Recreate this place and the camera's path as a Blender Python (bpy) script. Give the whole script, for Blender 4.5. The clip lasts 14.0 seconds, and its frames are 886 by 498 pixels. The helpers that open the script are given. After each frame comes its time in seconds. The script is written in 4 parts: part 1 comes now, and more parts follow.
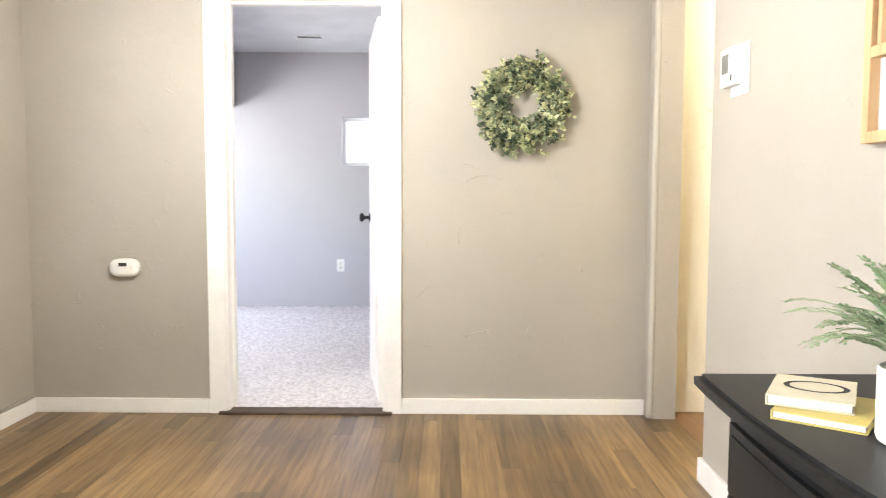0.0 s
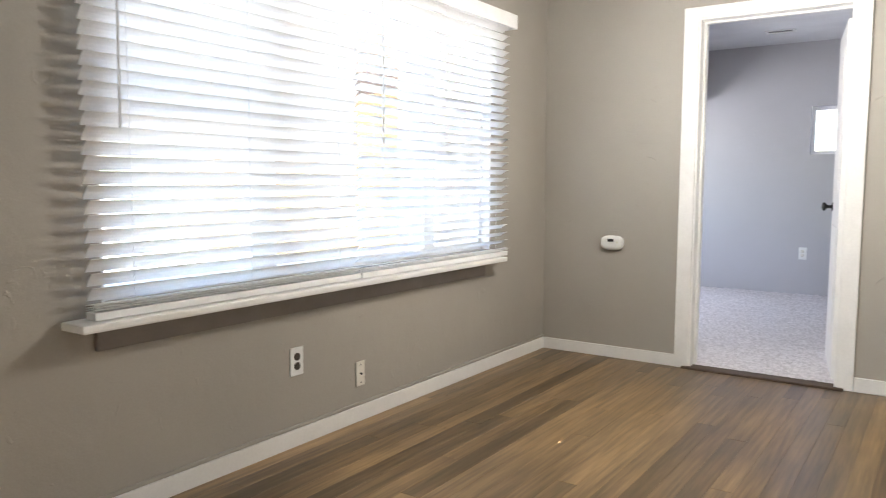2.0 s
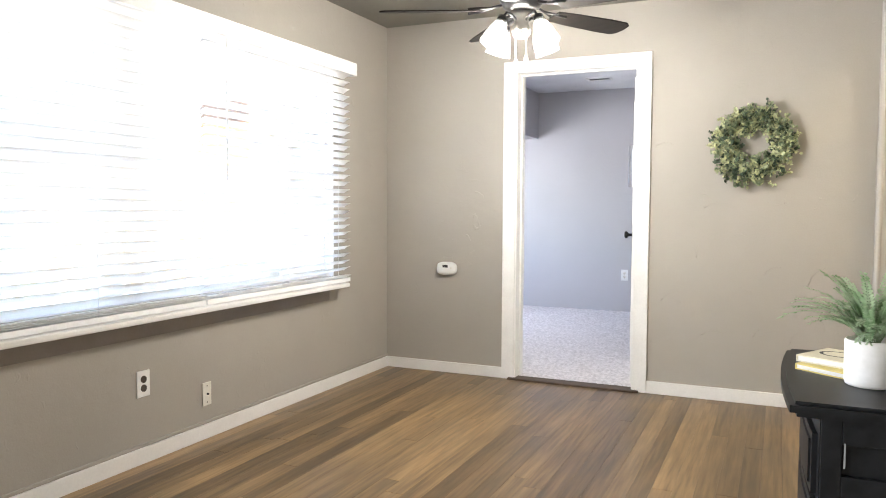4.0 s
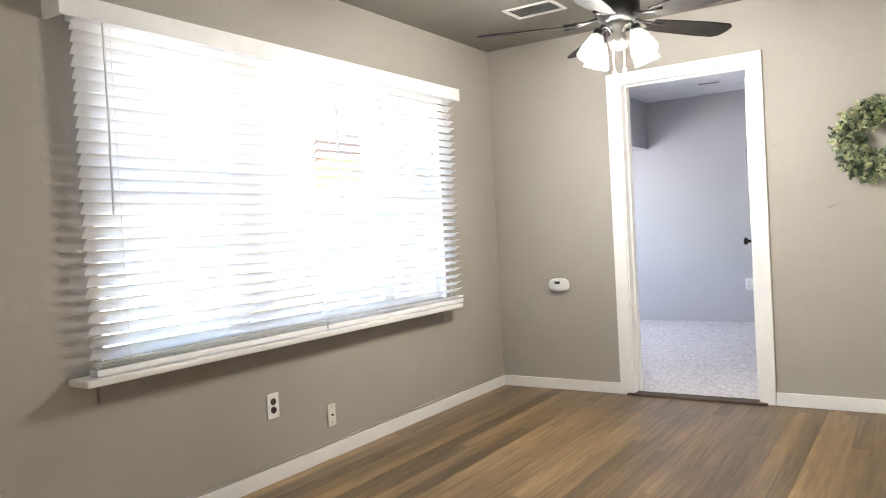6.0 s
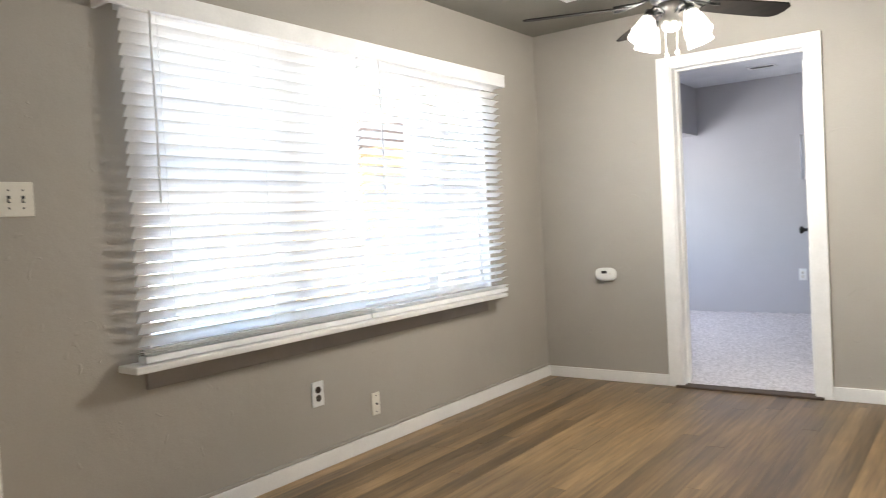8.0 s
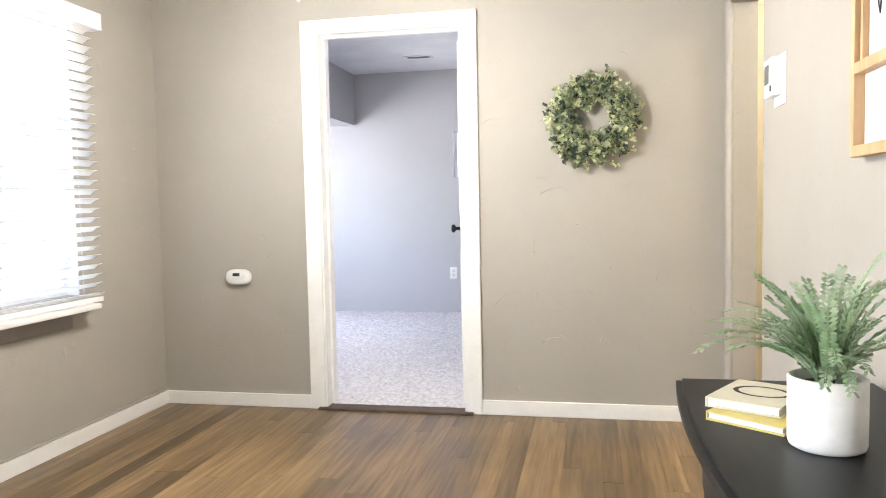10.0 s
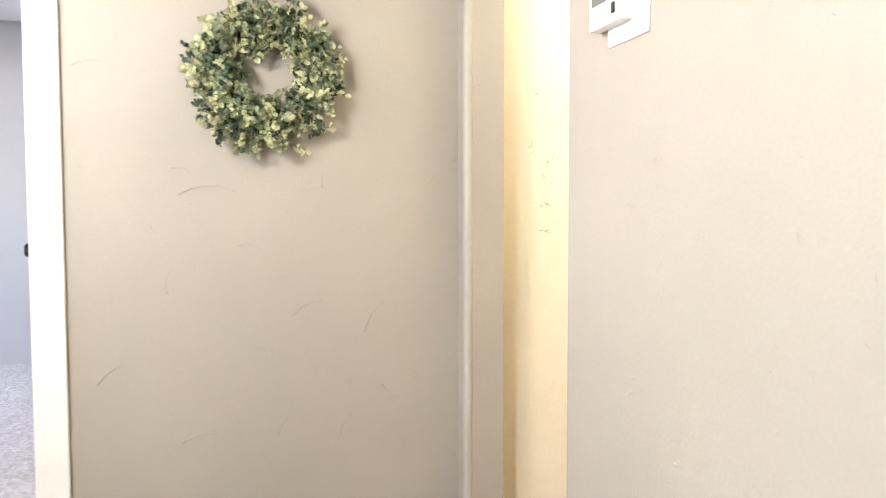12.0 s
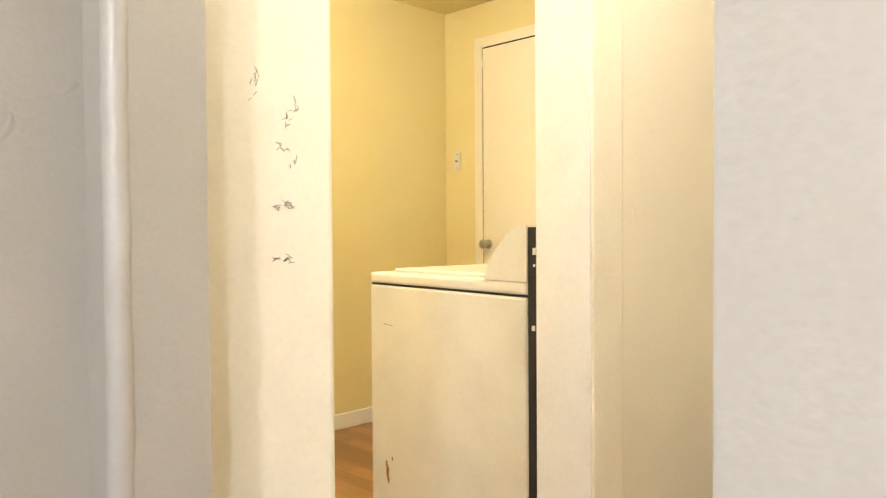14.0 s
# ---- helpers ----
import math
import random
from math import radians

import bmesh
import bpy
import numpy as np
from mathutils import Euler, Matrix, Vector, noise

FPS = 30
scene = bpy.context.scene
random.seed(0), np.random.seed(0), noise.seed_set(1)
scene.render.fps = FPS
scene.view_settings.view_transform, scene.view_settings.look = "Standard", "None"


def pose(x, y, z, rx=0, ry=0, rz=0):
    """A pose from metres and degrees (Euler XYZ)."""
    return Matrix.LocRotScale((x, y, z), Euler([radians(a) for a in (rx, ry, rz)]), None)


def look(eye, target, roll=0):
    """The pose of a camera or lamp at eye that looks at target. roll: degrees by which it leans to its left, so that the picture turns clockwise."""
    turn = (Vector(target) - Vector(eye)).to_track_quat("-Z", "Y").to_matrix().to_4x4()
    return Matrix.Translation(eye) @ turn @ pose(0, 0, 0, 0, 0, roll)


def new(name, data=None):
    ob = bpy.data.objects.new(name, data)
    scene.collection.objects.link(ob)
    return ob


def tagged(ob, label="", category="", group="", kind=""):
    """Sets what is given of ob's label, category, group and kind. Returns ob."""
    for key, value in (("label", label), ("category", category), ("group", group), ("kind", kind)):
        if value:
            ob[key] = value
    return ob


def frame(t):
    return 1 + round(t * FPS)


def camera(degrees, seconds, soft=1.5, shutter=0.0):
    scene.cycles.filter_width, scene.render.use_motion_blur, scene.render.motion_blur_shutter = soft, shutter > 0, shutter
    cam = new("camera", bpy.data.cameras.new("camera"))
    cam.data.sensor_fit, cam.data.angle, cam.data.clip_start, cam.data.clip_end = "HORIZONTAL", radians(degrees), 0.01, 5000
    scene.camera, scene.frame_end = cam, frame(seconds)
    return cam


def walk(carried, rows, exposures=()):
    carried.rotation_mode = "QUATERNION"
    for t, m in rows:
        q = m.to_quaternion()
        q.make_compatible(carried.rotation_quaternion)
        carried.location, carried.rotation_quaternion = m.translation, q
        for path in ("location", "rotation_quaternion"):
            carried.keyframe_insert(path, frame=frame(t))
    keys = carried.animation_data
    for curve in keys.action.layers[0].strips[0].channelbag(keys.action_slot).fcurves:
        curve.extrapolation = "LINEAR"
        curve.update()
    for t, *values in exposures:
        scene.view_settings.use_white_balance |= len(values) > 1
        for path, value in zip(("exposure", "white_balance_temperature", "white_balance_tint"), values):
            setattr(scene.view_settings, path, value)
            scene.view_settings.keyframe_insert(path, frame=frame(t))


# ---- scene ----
cam = camera(61.5, 14.0, 1.0, 0.2)
PATH = [
    (0, (0.112, -0.247, 1.09), (0.103, 1.748, 0.951), 0.2),
    (0.5, (0.161, -0.449, 1.109), (-0.176, 1.517, 0.949), 0.0),
    (1, (0.193, -0.699, 1.132), (-0.447, 1.187, 0.953), -0.2),
    (1.5, (0.237, -0.872, 1.127), (-0.593, 0.939, 0.947), 0.0),
    (2, (0.278, -1.039, 1.12), (-0.846, 0.605, 0.938), 0.2),
    (2.5, (0.353, -1.152, 1.147), (-0.903, 0.394, 0.971), 0.4),
    (3, (0.442, -1.314, 1.147), (-0.671, 0.341, 0.991), 0.7),
    (3.5, (0.583, -1.309, 1.166), (-0.23, 0.515, 1.049), 0.5),
    (6, (0.684, -1.348, 1.151), (-0.408, 0.326, 1.104), -3.1),
    (6.5, (0.703, -1.341, 1.15), (-0.528, 0.235, 1.103), -3.6),
    (7, (0.695, -1.342, 1.15), (-0.626, 0.159, 1.105), -3.7),
    (7.5, (0.68, -1.341, 1.151), (-0.666, 0.137, 1.101), -3.5),
    (8, (0.644, -1.316, 1.147), (-0.542, 0.293, 1.077), -3.1),
    (8.5, (0.615, -1.259, 1.171), (-0.23, 0.549, 1.046), -2.6),
    (9, (0.59, -1.026, 1.16), (-0.079, 0.853, 1.012), -2.3),
    (11.5, (0.323, 0.614, 1.098), (0.598, 2.594, 1.025), -0.0),
    (12, (0.38, 1.019, 1.113), (0.915, 2.944, 1.013), -0.1),
    (12.5, (0.448, 1.433, 1.108), (1.08, 3.328, 1.014), -0.2),
    (13, (0.534, 1.818, 1.088), (1.427, 3.606, 1.032), -0.1),
    (13.5, (0.613, 2.121, 1.087), (1.807, 3.724, 1.029), -0.3),
    (14, (0.737, 2.386, 1.091), (2.146, 3.805, 1.042), -0.4),
]
EXPOSURES = [(0.0, 4.0, 6700, 10), (0.7, 3.7, 6600, 10), (1.5, 3.4, 6400, 10), (2.5, 3.25, 6400, 10), (3.5, 3.65, 6400, 10), (6.0, 3.5, 6400, 10), (6.5, 3.15, 6450, 9), (7.5, 2.75, 6400, 8), (8.2, 3.6, 6400, 10),
             (9.0, 3.75, 6330, 10), (11.5, 4.0, 6600, 11), (12.5, 3.9, 6550, 12), (14.0, 3.75, 6400, 12)]
walk(cam, [(t, look(eye, target, roll)) for t, eye, target, roll in PATH], EXPOSURES)

# ---- world and light ----
world = bpy.data.worlds.new("sky")
scene.world = world
world.use_nodes = True
wn = world.node_tree.nodes
sky = wn.new("ShaderNodeTexSky")
sky.sky_type, sky.sun_disc = "NISHITA", False
sky.sun_elevation, sky.sun_rotation = radians(52), radians(153)
world.node_tree.links.new(sky.outputs[0], wn["Background"].inputs[0])
wn["Background"].inputs[1].default_value = 0.15


def lamp(name, kind, energy, m, colour=(1, 1, 1), **settings):
    data = bpy.data.lights.new(name, kind)
    data.energy, data.color = energy, colour
    for key, value in settings.items():
        if key == "angle":
            data.angle = value
        if key == "size":
            data.shape, data.size, data.size_y = "RECTANGLE", value[0], value[1]
        if key == "radius":
            data.shadow_soft_size = value
    ob = new(name, data)
    ob.matrix_world = m
    return ob


lamp("sun", "SUN", 5.0, look((3, -6, 9), (0, 0, 0)), (1, 0.95, 0.88), angle=radians(0.5))


lamp("bedroom_window_light", "AREA", 3.9, look((-3.09, 5.35, 1.33), (0, 5.2, 0.9)), (0.95, 0.95, 1.0), size=(2.0, 1.05))

lamp("front_door_light", "AREA", 13, look((-2.2, -0.82, 1.1), (0, -0.82, 1.0)), (0.93, 0.96, 1.0), size=(0.74, 1.75))


# ---- materials ----
def material(name, colour, second=None, rough=0.5, metal=0.0, scale=6.0, fine=90.0, bump=0.15, depth=0.002, vary=0.0, emit=0.0, translucent=0.0, stretch=(1, 1, 1), spread=(0.35, 0.65)):
    """Two colours mixed by a coarse noise, a fine grain, relief from both, and a shift from piece to piece."""
    m = bpy.data.materials.new(name)
    m.use_nodes = True
    n, link = m.node_tree.nodes, m.node_tree.links.new
    b = n["Principled BSDF"]
    geo = n.new("ShaderNodeNewGeometry")
    mapping = n.new("ShaderNodeMapping")
    mapping.inputs["Scale"].default_value = stretch
    link(geo.outputs["Position"], mapping.inputs[0])
    big, small = n.new("ShaderNodeTexNoise"), n.new("ShaderNodeTexNoise")
    for tex, s, d in ((big, scale, 4), (small, fine, 3)):
        tex.inputs["Scale"].default_value = s
        tex.inputs["Detail"].default_value = d
        link(mapping.outputs[0], tex.inputs["Vector"])
    ramp = n.new("ShaderNodeMapRange")
    ramp.inputs["From Min"].default_value, ramp.inputs["From Max"].default_value = spread
    link(big.outputs["Fac"], ramp.inputs["Value"])
    mix = n.new("ShaderNodeMix")
    mix.data_type = "RGBA"
    second = second or tuple(c * 0.9 for c in colour)
    mix.inputs[6].default_value, mix.inputs[7].default_value = (*colour, 1), (*second, 1)
    link(ramp.outputs[0], mix.inputs[0])
    grain = n.new("ShaderNodeMapRange")
    grain.inputs["To Min"].default_value, grain.inputs["To Max"].default_value = 0.93, 1.05
    link(small.outputs["Fac"], grain.inputs["Value"])
    hsv = n.new("ShaderNodeHueSaturation")
    link(mix.outputs[2], hsv.inputs["Color"])
    value = grain.outputs[0]
    if vary:
        info, by = n.new("ShaderNodeObjectInfo"), n.new("ShaderNodeMapRange")
        by.inputs["To Min"].default_value, by.inputs["To Max"].default_value = 1 - vary, 1 + vary
        link(info.outputs["Random"], by.inputs["Value"])
        times = n.new("ShaderNodeMath")
        times.operation = "MULTIPLY"
        link(by.outputs[0], times.inputs[0])
        link(value, times.inputs[1])
        value = times.outputs[0]
    link(value, hsv.inputs["Value"])
    link(hsv.outputs[0], b.inputs["Base Color"])
    b.inputs["Roughness"].default_value, b.inputs["Metallic"].default_value = rough, metal
    if bump:
        add = n.new("ShaderNodeMath")
        add.operation = "MULTIPLY_ADD"
        link(small.outputs["Fac"], add.inputs[0])
        add.inputs[1].default_value = 0.25
        link(big.outputs["Fac"], add.inputs[2])
        bm = n.new("ShaderNodeBump")
        bm.inputs["Strength"].default_value, bm.inputs["Distance"].default_value = bump, depth
        link(add.outputs[0], bm.inputs["Height"])
        link(bm.outputs[0], b.inputs["Normal"])
    if emit:
        b.inputs["Emission Color"].default_value, b.inputs["Emission Strength"].default_value = (*colour, 1), emit
    if translucent:
        t, both = n.new("ShaderNodeBsdfTranslucent"), n.new("ShaderNodeMixShader")
        link(hsv.outputs[0], t.inputs["Color"])
        both.inputs[0].default_value = translucent
        link(b.outputs[0], both.inputs[1])
        link(t.outputs[0], both.inputs[2])
        link(both.outputs[0], n["Material Output"].inputs[0])
    return m


def plaster(name, colour, second):
    """Hand-trowelled painted plaster: soft waves, fine grain and sparse raised trowel marks."""
    m = material(name, colour, second, rough=0.62, scale=1.6, fine=140, bump=0.0)
    n, link = m.node_tree.nodes, m.node_tree.links.new
    b = n["Principled BSDF"]
    geo = n.new("ShaderNodeNewGeometry")
    wave, ridge, grain = n.new("ShaderNodeTexNoise"), n.new("ShaderNodeTexNoise"), n.new("ShaderNodeTexNoise")
    wave.inputs["Scale"].default_value, wave.inputs["Detail"].default_value = 5.0, 5
    ridge.inputs["Scale"].default_value, ridge.inputs["Distortion"].default_value = 13.0, 1.2
    grain.inputs["Scale"].default_value = 160
    for tex in (wave, ridge, grain):
        link(geo.outputs["Position"], tex.inputs["Vector"])
    sharp = n.new("ShaderNodeMapRange")
    sharp.inputs["From Min"].default_value, sharp.inputs["From Max"].default_value = 0.69, 0.75
    link(ridge.outputs["Fac"], sharp.inputs["Value"])
    a, c = n.new("ShaderNodeMath"), n.new("ShaderNodeMath")
    a.operation = c.operation = "MULTIPLY_ADD"
    link(sharp.outputs[0], a.inputs[0])
    a.inputs[1].default_value = 0.2
    link(wave.outputs["Fac"], a.inputs[2])
    link(grain.outputs["Fac"], c.inputs[0])
    c.inputs[1].default_value = 0.06
    link(a.outputs[0], c.inputs[2])
    bm = n.new("ShaderNodeBump")
    bm.inputs["Strength"].default_value, bm.inputs["Distance"].default_value = 0.5, 0.011
    link(c.outputs[0], bm.inputs["Height"])
    link(bm.outputs[0], b.inputs["Normal"])
    return m


def boards(name, dark, light, stretch=(10, 0.55, 10)):
    """Stained oak: long grain, cathedral figure, knots, and a tone of its own for each board."""
    m = bpy.data.materials.new(name)
    m.use_nodes = True
    n, link = m.node_tree.nodes, m.node_tree.links.new
    b = n["Principled BSDF"]
    geo, info = n.new("ShaderNodeNewGeometry"), n.new("ShaderNodeObjectInfo")
    shift, add = n.new("ShaderNodeVectorMath"), n.new("ShaderNodeVectorMath")
    shift.operation, shift.inputs[3].default_value = "SCALE", 37.0
    comb = n.new("ShaderNodeCombineXYZ")
    for i in range(3):
        link(info.outputs["Random"], comb.inputs[i])
    link(comb.outputs[0], shift.inputs[0])
    link(geo.outputs["Position"], add.inputs[0])
    link(shift.outputs[0], add.inputs[1])
    mapping = n.new("ShaderNodeMapping")
    mapping.inputs["Scale"].default_value = stretch
    link(add.outputs[0], mapping.inputs[0])
    fig, fibre, blotch = n.new("ShaderNodeTexNoise"), n.new("ShaderNodeTexNoise"), n.new("ShaderNodeTexNoise")
    fig.inputs["Scale"].default_value, fig.inputs["Detail"].default_value, fig.inputs["Distortion"].default_value = 1.0, 6, 0.4
    fibre.inputs["Scale"].default_value, fibre.inputs["Detail"].default_value = 6.0, 5
    blotch.inputs["Scale"].default_value, blotch.inputs["Detail"].default_value = 1.5, 6
    link(mapping.outputs[0], fig.inputs["Vector"])
    link(mapping.outputs[0], fibre.inputs["Vector"])
    link(geo.outputs["Position"], blotch.inputs["Vector"])
    rings = n.new("ShaderNodeTexWave")
    rings.wave_type, rings.bands_direction = "BANDS", "X"
    rings.inputs["Scale"].default_value, rings.inputs["Distortion"].default_value = 0.55, 9.0
    rings.inputs["Detail"].default_value, rings.inputs["Detail Scale"].default_value = 2.0, 0.9
    link(mapping.outputs[0], rings.inputs["Vector"])
    line = n.new("ShaderNodeMapRange")
    line.inputs["From Min"].default_value, line.inputs["From Max"].default_value = 0.0, 0.4
    line.inputs["To Min"].default_value = 0.9
    link(rings.outputs["Fac"], line.inputs["Value"])
    soft = n.new("ShaderNodeMix")
    soft.data_type, soft.inputs[0].default_value = "FLOAT", 0.5
    link(fig.outputs["Fac"], soft.inputs[2])
    link(fibre.outputs["Fac"], soft.inputs[3])
    wide = n.new("ShaderNodeMapRange")
    wide.inputs["From Min"].default_value, wide.inputs["From Max"].default_value = 0.27, 0.74
    link(soft.outputs[0], wide.inputs["Value"])
    total = n.new("ShaderNodeMath")
    total.operation = "MULTIPLY"
    link(wide.outputs[0], total.inputs[0])
    link(line.outputs[0], total.inputs[1])
    mix = n.new("ShaderNodeMix")
    mix.data_type = "RGBA"
    mix.inputs[6].default_value, mix.inputs[7].default_value = (*dark, 1), (*light, 1)
    link(total.outputs[0], mix.inputs[0])
    tone, worn, both = n.new("ShaderNodeMapRange"), n.new("ShaderNodeMapRange"), n.new("ShaderNodeMath")
    tone.inputs["To Min"].default_value, tone.inputs["To Max"].default_value = 0.62, 1.36
    worn.inputs["From Min"].default_value, worn.inputs["From Max"].default_value = 0.3, 0.7
    worn.inputs["To Min"].default_value, worn.inputs["To Max"].default_value = 0.6, 1.22
    link(info.outputs["Random"], tone.inputs["Value"])
    link(blotch.outputs["Fac"], worn.inputs["Value"])
    both.operation = "MULTIPLY"
    link(tone.outputs[0], both.inputs[0])
    link(worn.outputs[0], both.inputs[1])
    hsv = n.new("ShaderNodeHueSaturation")
    link(mix.outputs[2], hsv.inputs["Color"])
    link(both.outputs[0], hsv.inputs["Value"])
    link(hsv.outputs[0], b.inputs["Base Color"])
    gloss = n.new("ShaderNodeMapRange")
    gloss.inputs["To Min"].default_value, gloss.inputs["To Max"].default_value = 0.26, 0.44
    link(blotch.outputs["Fac"], gloss.inputs["Value"])
    link(gloss.outputs[0], b.inputs["Roughness"])
    bm = n.new("ShaderNodeBump")
    bm.inputs["Strength"].default_value, bm.inputs["Distance"].default_value = 0.12, 0.001
    link(total.outputs[0], bm.inputs["Height"])
    link(bm.outputs[0], b.inputs["Normal"])
    return m


GREIGE = plaster("greige plaster", (0.377, 0.349, 0.306), (0.352, 0.327, 0.286))
BEAD = material("pale satin paint", (0.42, 0.395, 0.36), (0.40, 0.375, 0.34), rough=0.4, scale=12, bump=0.3, depth=0.003)
# wall greige, darkened: the ceiling's backlit shade is put into its colour
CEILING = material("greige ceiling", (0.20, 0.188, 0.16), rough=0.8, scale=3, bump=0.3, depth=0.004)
GREY = plaster("cool grey plaster", (0.46, 0.455, 0.47), (0.44, 0.435, 0.45))
GREY_CEILING = material("pale ceiling", (0.72, 0.72, 0.73), rough=0.85, scale=3, bump=0.2)
CREAM = plaster("cream paint", (0.77, 0.72, 0.60), (0.74, 0.69, 0.57))
CREAM_TRIM = material("cream gloss paint", (0.77, 0.72, 0.60), (0.74, 0.69, 0.57), rough=0.4, scale=5, bump=0.12)
YELLOW = plaster("pale yellow paint", (0.73, 0.63, 0.33), (0.71, 0.61, 0.31))
WHITE = material("white trim paint", (0.80, 0.79, 0.77), (0.76, 0.75, 0.73), rough=0.38, scale=9, bump=0.12)
VINYL = material("white vinyl", (0.86, 0.86, 0.85), rough=0.4, bump=0.03)
# dark mauve-grey: the shadow below the sill is painted into the apron
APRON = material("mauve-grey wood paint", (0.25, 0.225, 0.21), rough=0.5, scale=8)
SLAT = material("white blind slat", (0.90, 0.89, 0.87), (0.87, 0.86, 0.84), rough=0.45, scale=14, bump=0.03, vary=0.03, translucent=0.6)
PLASTIC = material("ivory plastic", (0.74, 0.71, 0.63), rough=0.35, bump=0.0)
WHITE_PLASTIC = material("white plastic", (0.8, 0.8, 0.78), rough=0.35, bump=0.0)
DARK = material("dark recess", (0.02, 0.02, 0.02), rough=0.6, bump=0.0)
BROWN = material("brown plastic", (0.06, 0.045, 0.035), rough=0.4, bump=0.0)
BLACK_METAL = material("black metal", (0.015, 0.015, 0.015), rough=0.3, metal=0.6, bump=0.0)
NICKEL = material("brushed nickel", (0.5, 0.49, 0.46), rough=0.28, metal=1.0, bump=0.02, fine=300)
BLACK_WOOD = material("black painted wood", (0.007, 0.0074, 0.008), (0.012, 0.013, 0.014), rough=0.42, scale=5, fine=60, bump=0.25, depth=0.001, stretch=(6, 1, 6))
BLACK_WOOD.node_tree.nodes["Principled BSDF"].inputs["Specular IOR Level"].default_value = 0.24
WORN = material("worn paint edge", (0.35, 0.35, 0.34), rough=0.6, bump=0.1)
BLADE = material("espresso fan blade", (0.008, 0.007, 0.006), (0.014, 0.011, 0.009), rough=0.75, scale=8, stretch=(1, 8, 1))
BLADE.node_tree.nodes["Principled BSDF"].inputs["Specular IOR Level"].default_value = 0.15
CARPET = material("pale shag carpet", (0.74, 0.71, 0.72), (0.54, 0.51, 0.52), rough=1.0, scale=46, fine=220, bump=0.9, depth=0.012)
OAK = boards("stained oak", (0.052, 0.031, 0.013), (0.36, 0.232, 0.11))
HALL_OAK = boards("warm oak", (0.17, 0.085, 0.034), (0.33, 0.18, 0.08))
THRESHOLD = material("dark threshold wood", (0.05, 0.033, 0.022), (0.09, 0.06, 0.04), rough=0.75, scale=20, stretch=(1, 6, 1))
POT = material("matt white stoneware", (0.84, 0.81, 0.78), (0.79, 0.76, 0.72), rough=0.75, scale=25, bump=0.25)
SOIL = material("dark moss", (0.04, 0.035, 0.02), rough=1.0, scale=60, bump=0.8)
FROND = material("fern green", (0.19, 0.32, 0.15), (0.46, 0.56, 0.38), rough=0.6, scale=18, bump=0.05, translucent=0.25)
LEAF = material("grey-green leaf", (0.20, 0.27, 0.17), (0.40, 0.44, 0.27), rough=0.6, scale=45, bump=0.05, translucent=0.2)
LEAF_DARK = material("deep green leaf", (0.035, 0.065, 0.04), (0.09, 0.13, 0.08), rough=0.6, scale=40, bump=0.05)
LEAF_PALE = material("yellow-green leaf", (0.66, 0.67, 0.38), (0.50, 0.55, 0.36), rough=0.6, scale=50, bump=0.05, translucent=0.2)
TWIG = material("brown twig", (0.09, 0.06, 0.035), rough=0.9, scale=60)
PINE = material("pale pine frame", (0.55, 0.37, 0.20), (0.45, 0.28, 0.14), rough=0.5, scale=6, stretch=(6, 6, 1))
PAPER = material("white paper", (0.78, 0.76, 0.74), (0.74, 0.72, 0.71), rough=0.8, scale=20, bump=0.05)
WASH = material("watercolour grey", (0.42, 0.42, 0.44), (0.68, 0.67, 0.67), rough=0.8, scale=30, bump=0.0)
INK = material("black ink", (0.03, 0.03, 0.03), rough=0.8, bump=0.0)
YELLOW_BOOK = material("yellow cover", (0.72, 0.58, 0.17), rough=0.5, scale=20)
CREAM_BOOK = material("cream cover", (0.72, 0.67, 0.52), rough=0.5, scale=20)
ENAMEL = material("white enamel", (0.76, 0.74, 0.68), rough=0.25, scale=4, bump=0.02)
RUST = material("rust", (0.16, 0.08, 0.03), (0.28, 0.15, 0.06), rough=0.9, scale=60, bump=0.5)
BACK_METAL = material("dark grey metal", (0.03, 0.032, 0.035), rough=0.5, metal=0.3, scale=12)
SIGN = material("dark brown sign board", (0.025, 0.018, 0.014), rough=0.6, scale=20)
LETTER = material("cream letters", (0.75, 0.68, 0.5), rough=0.7, bump=0.0)
TAN = material("tan stucco", (0.50, 0.33, 0.18), (0.46, 0.30, 0.16), rough=0.9, scale=4, bump=0.4)
ROOF = material("brown shingle", (0.10, 0.075, 0.06), rough=0.9, scale=8, bump=0.5)
CONCRETE = material("concrete", (0.42, 0.42, 0.43), (0.34, 0.34, 0.35), rough=0.9, scale=1.2, bump=0.3)
BARK = material("bark", (0.10, 0.075, 0.055), (0.06, 0.045, 0.035), rough=0.95, scale=12, bump=0.8, depth=0.01)
BULB = material("lit bulb", (1.0, 0.93, 0.82), emit=12.0, bump=0.0)
DIFFUSER = material("lit diffuser", (1.0, 0.86, 0.6), emit=1.5, bump=0.0)
SCREEN = material("grey display", (0.16, 0.17, 0.16), rough=0.2, bump=0.0)


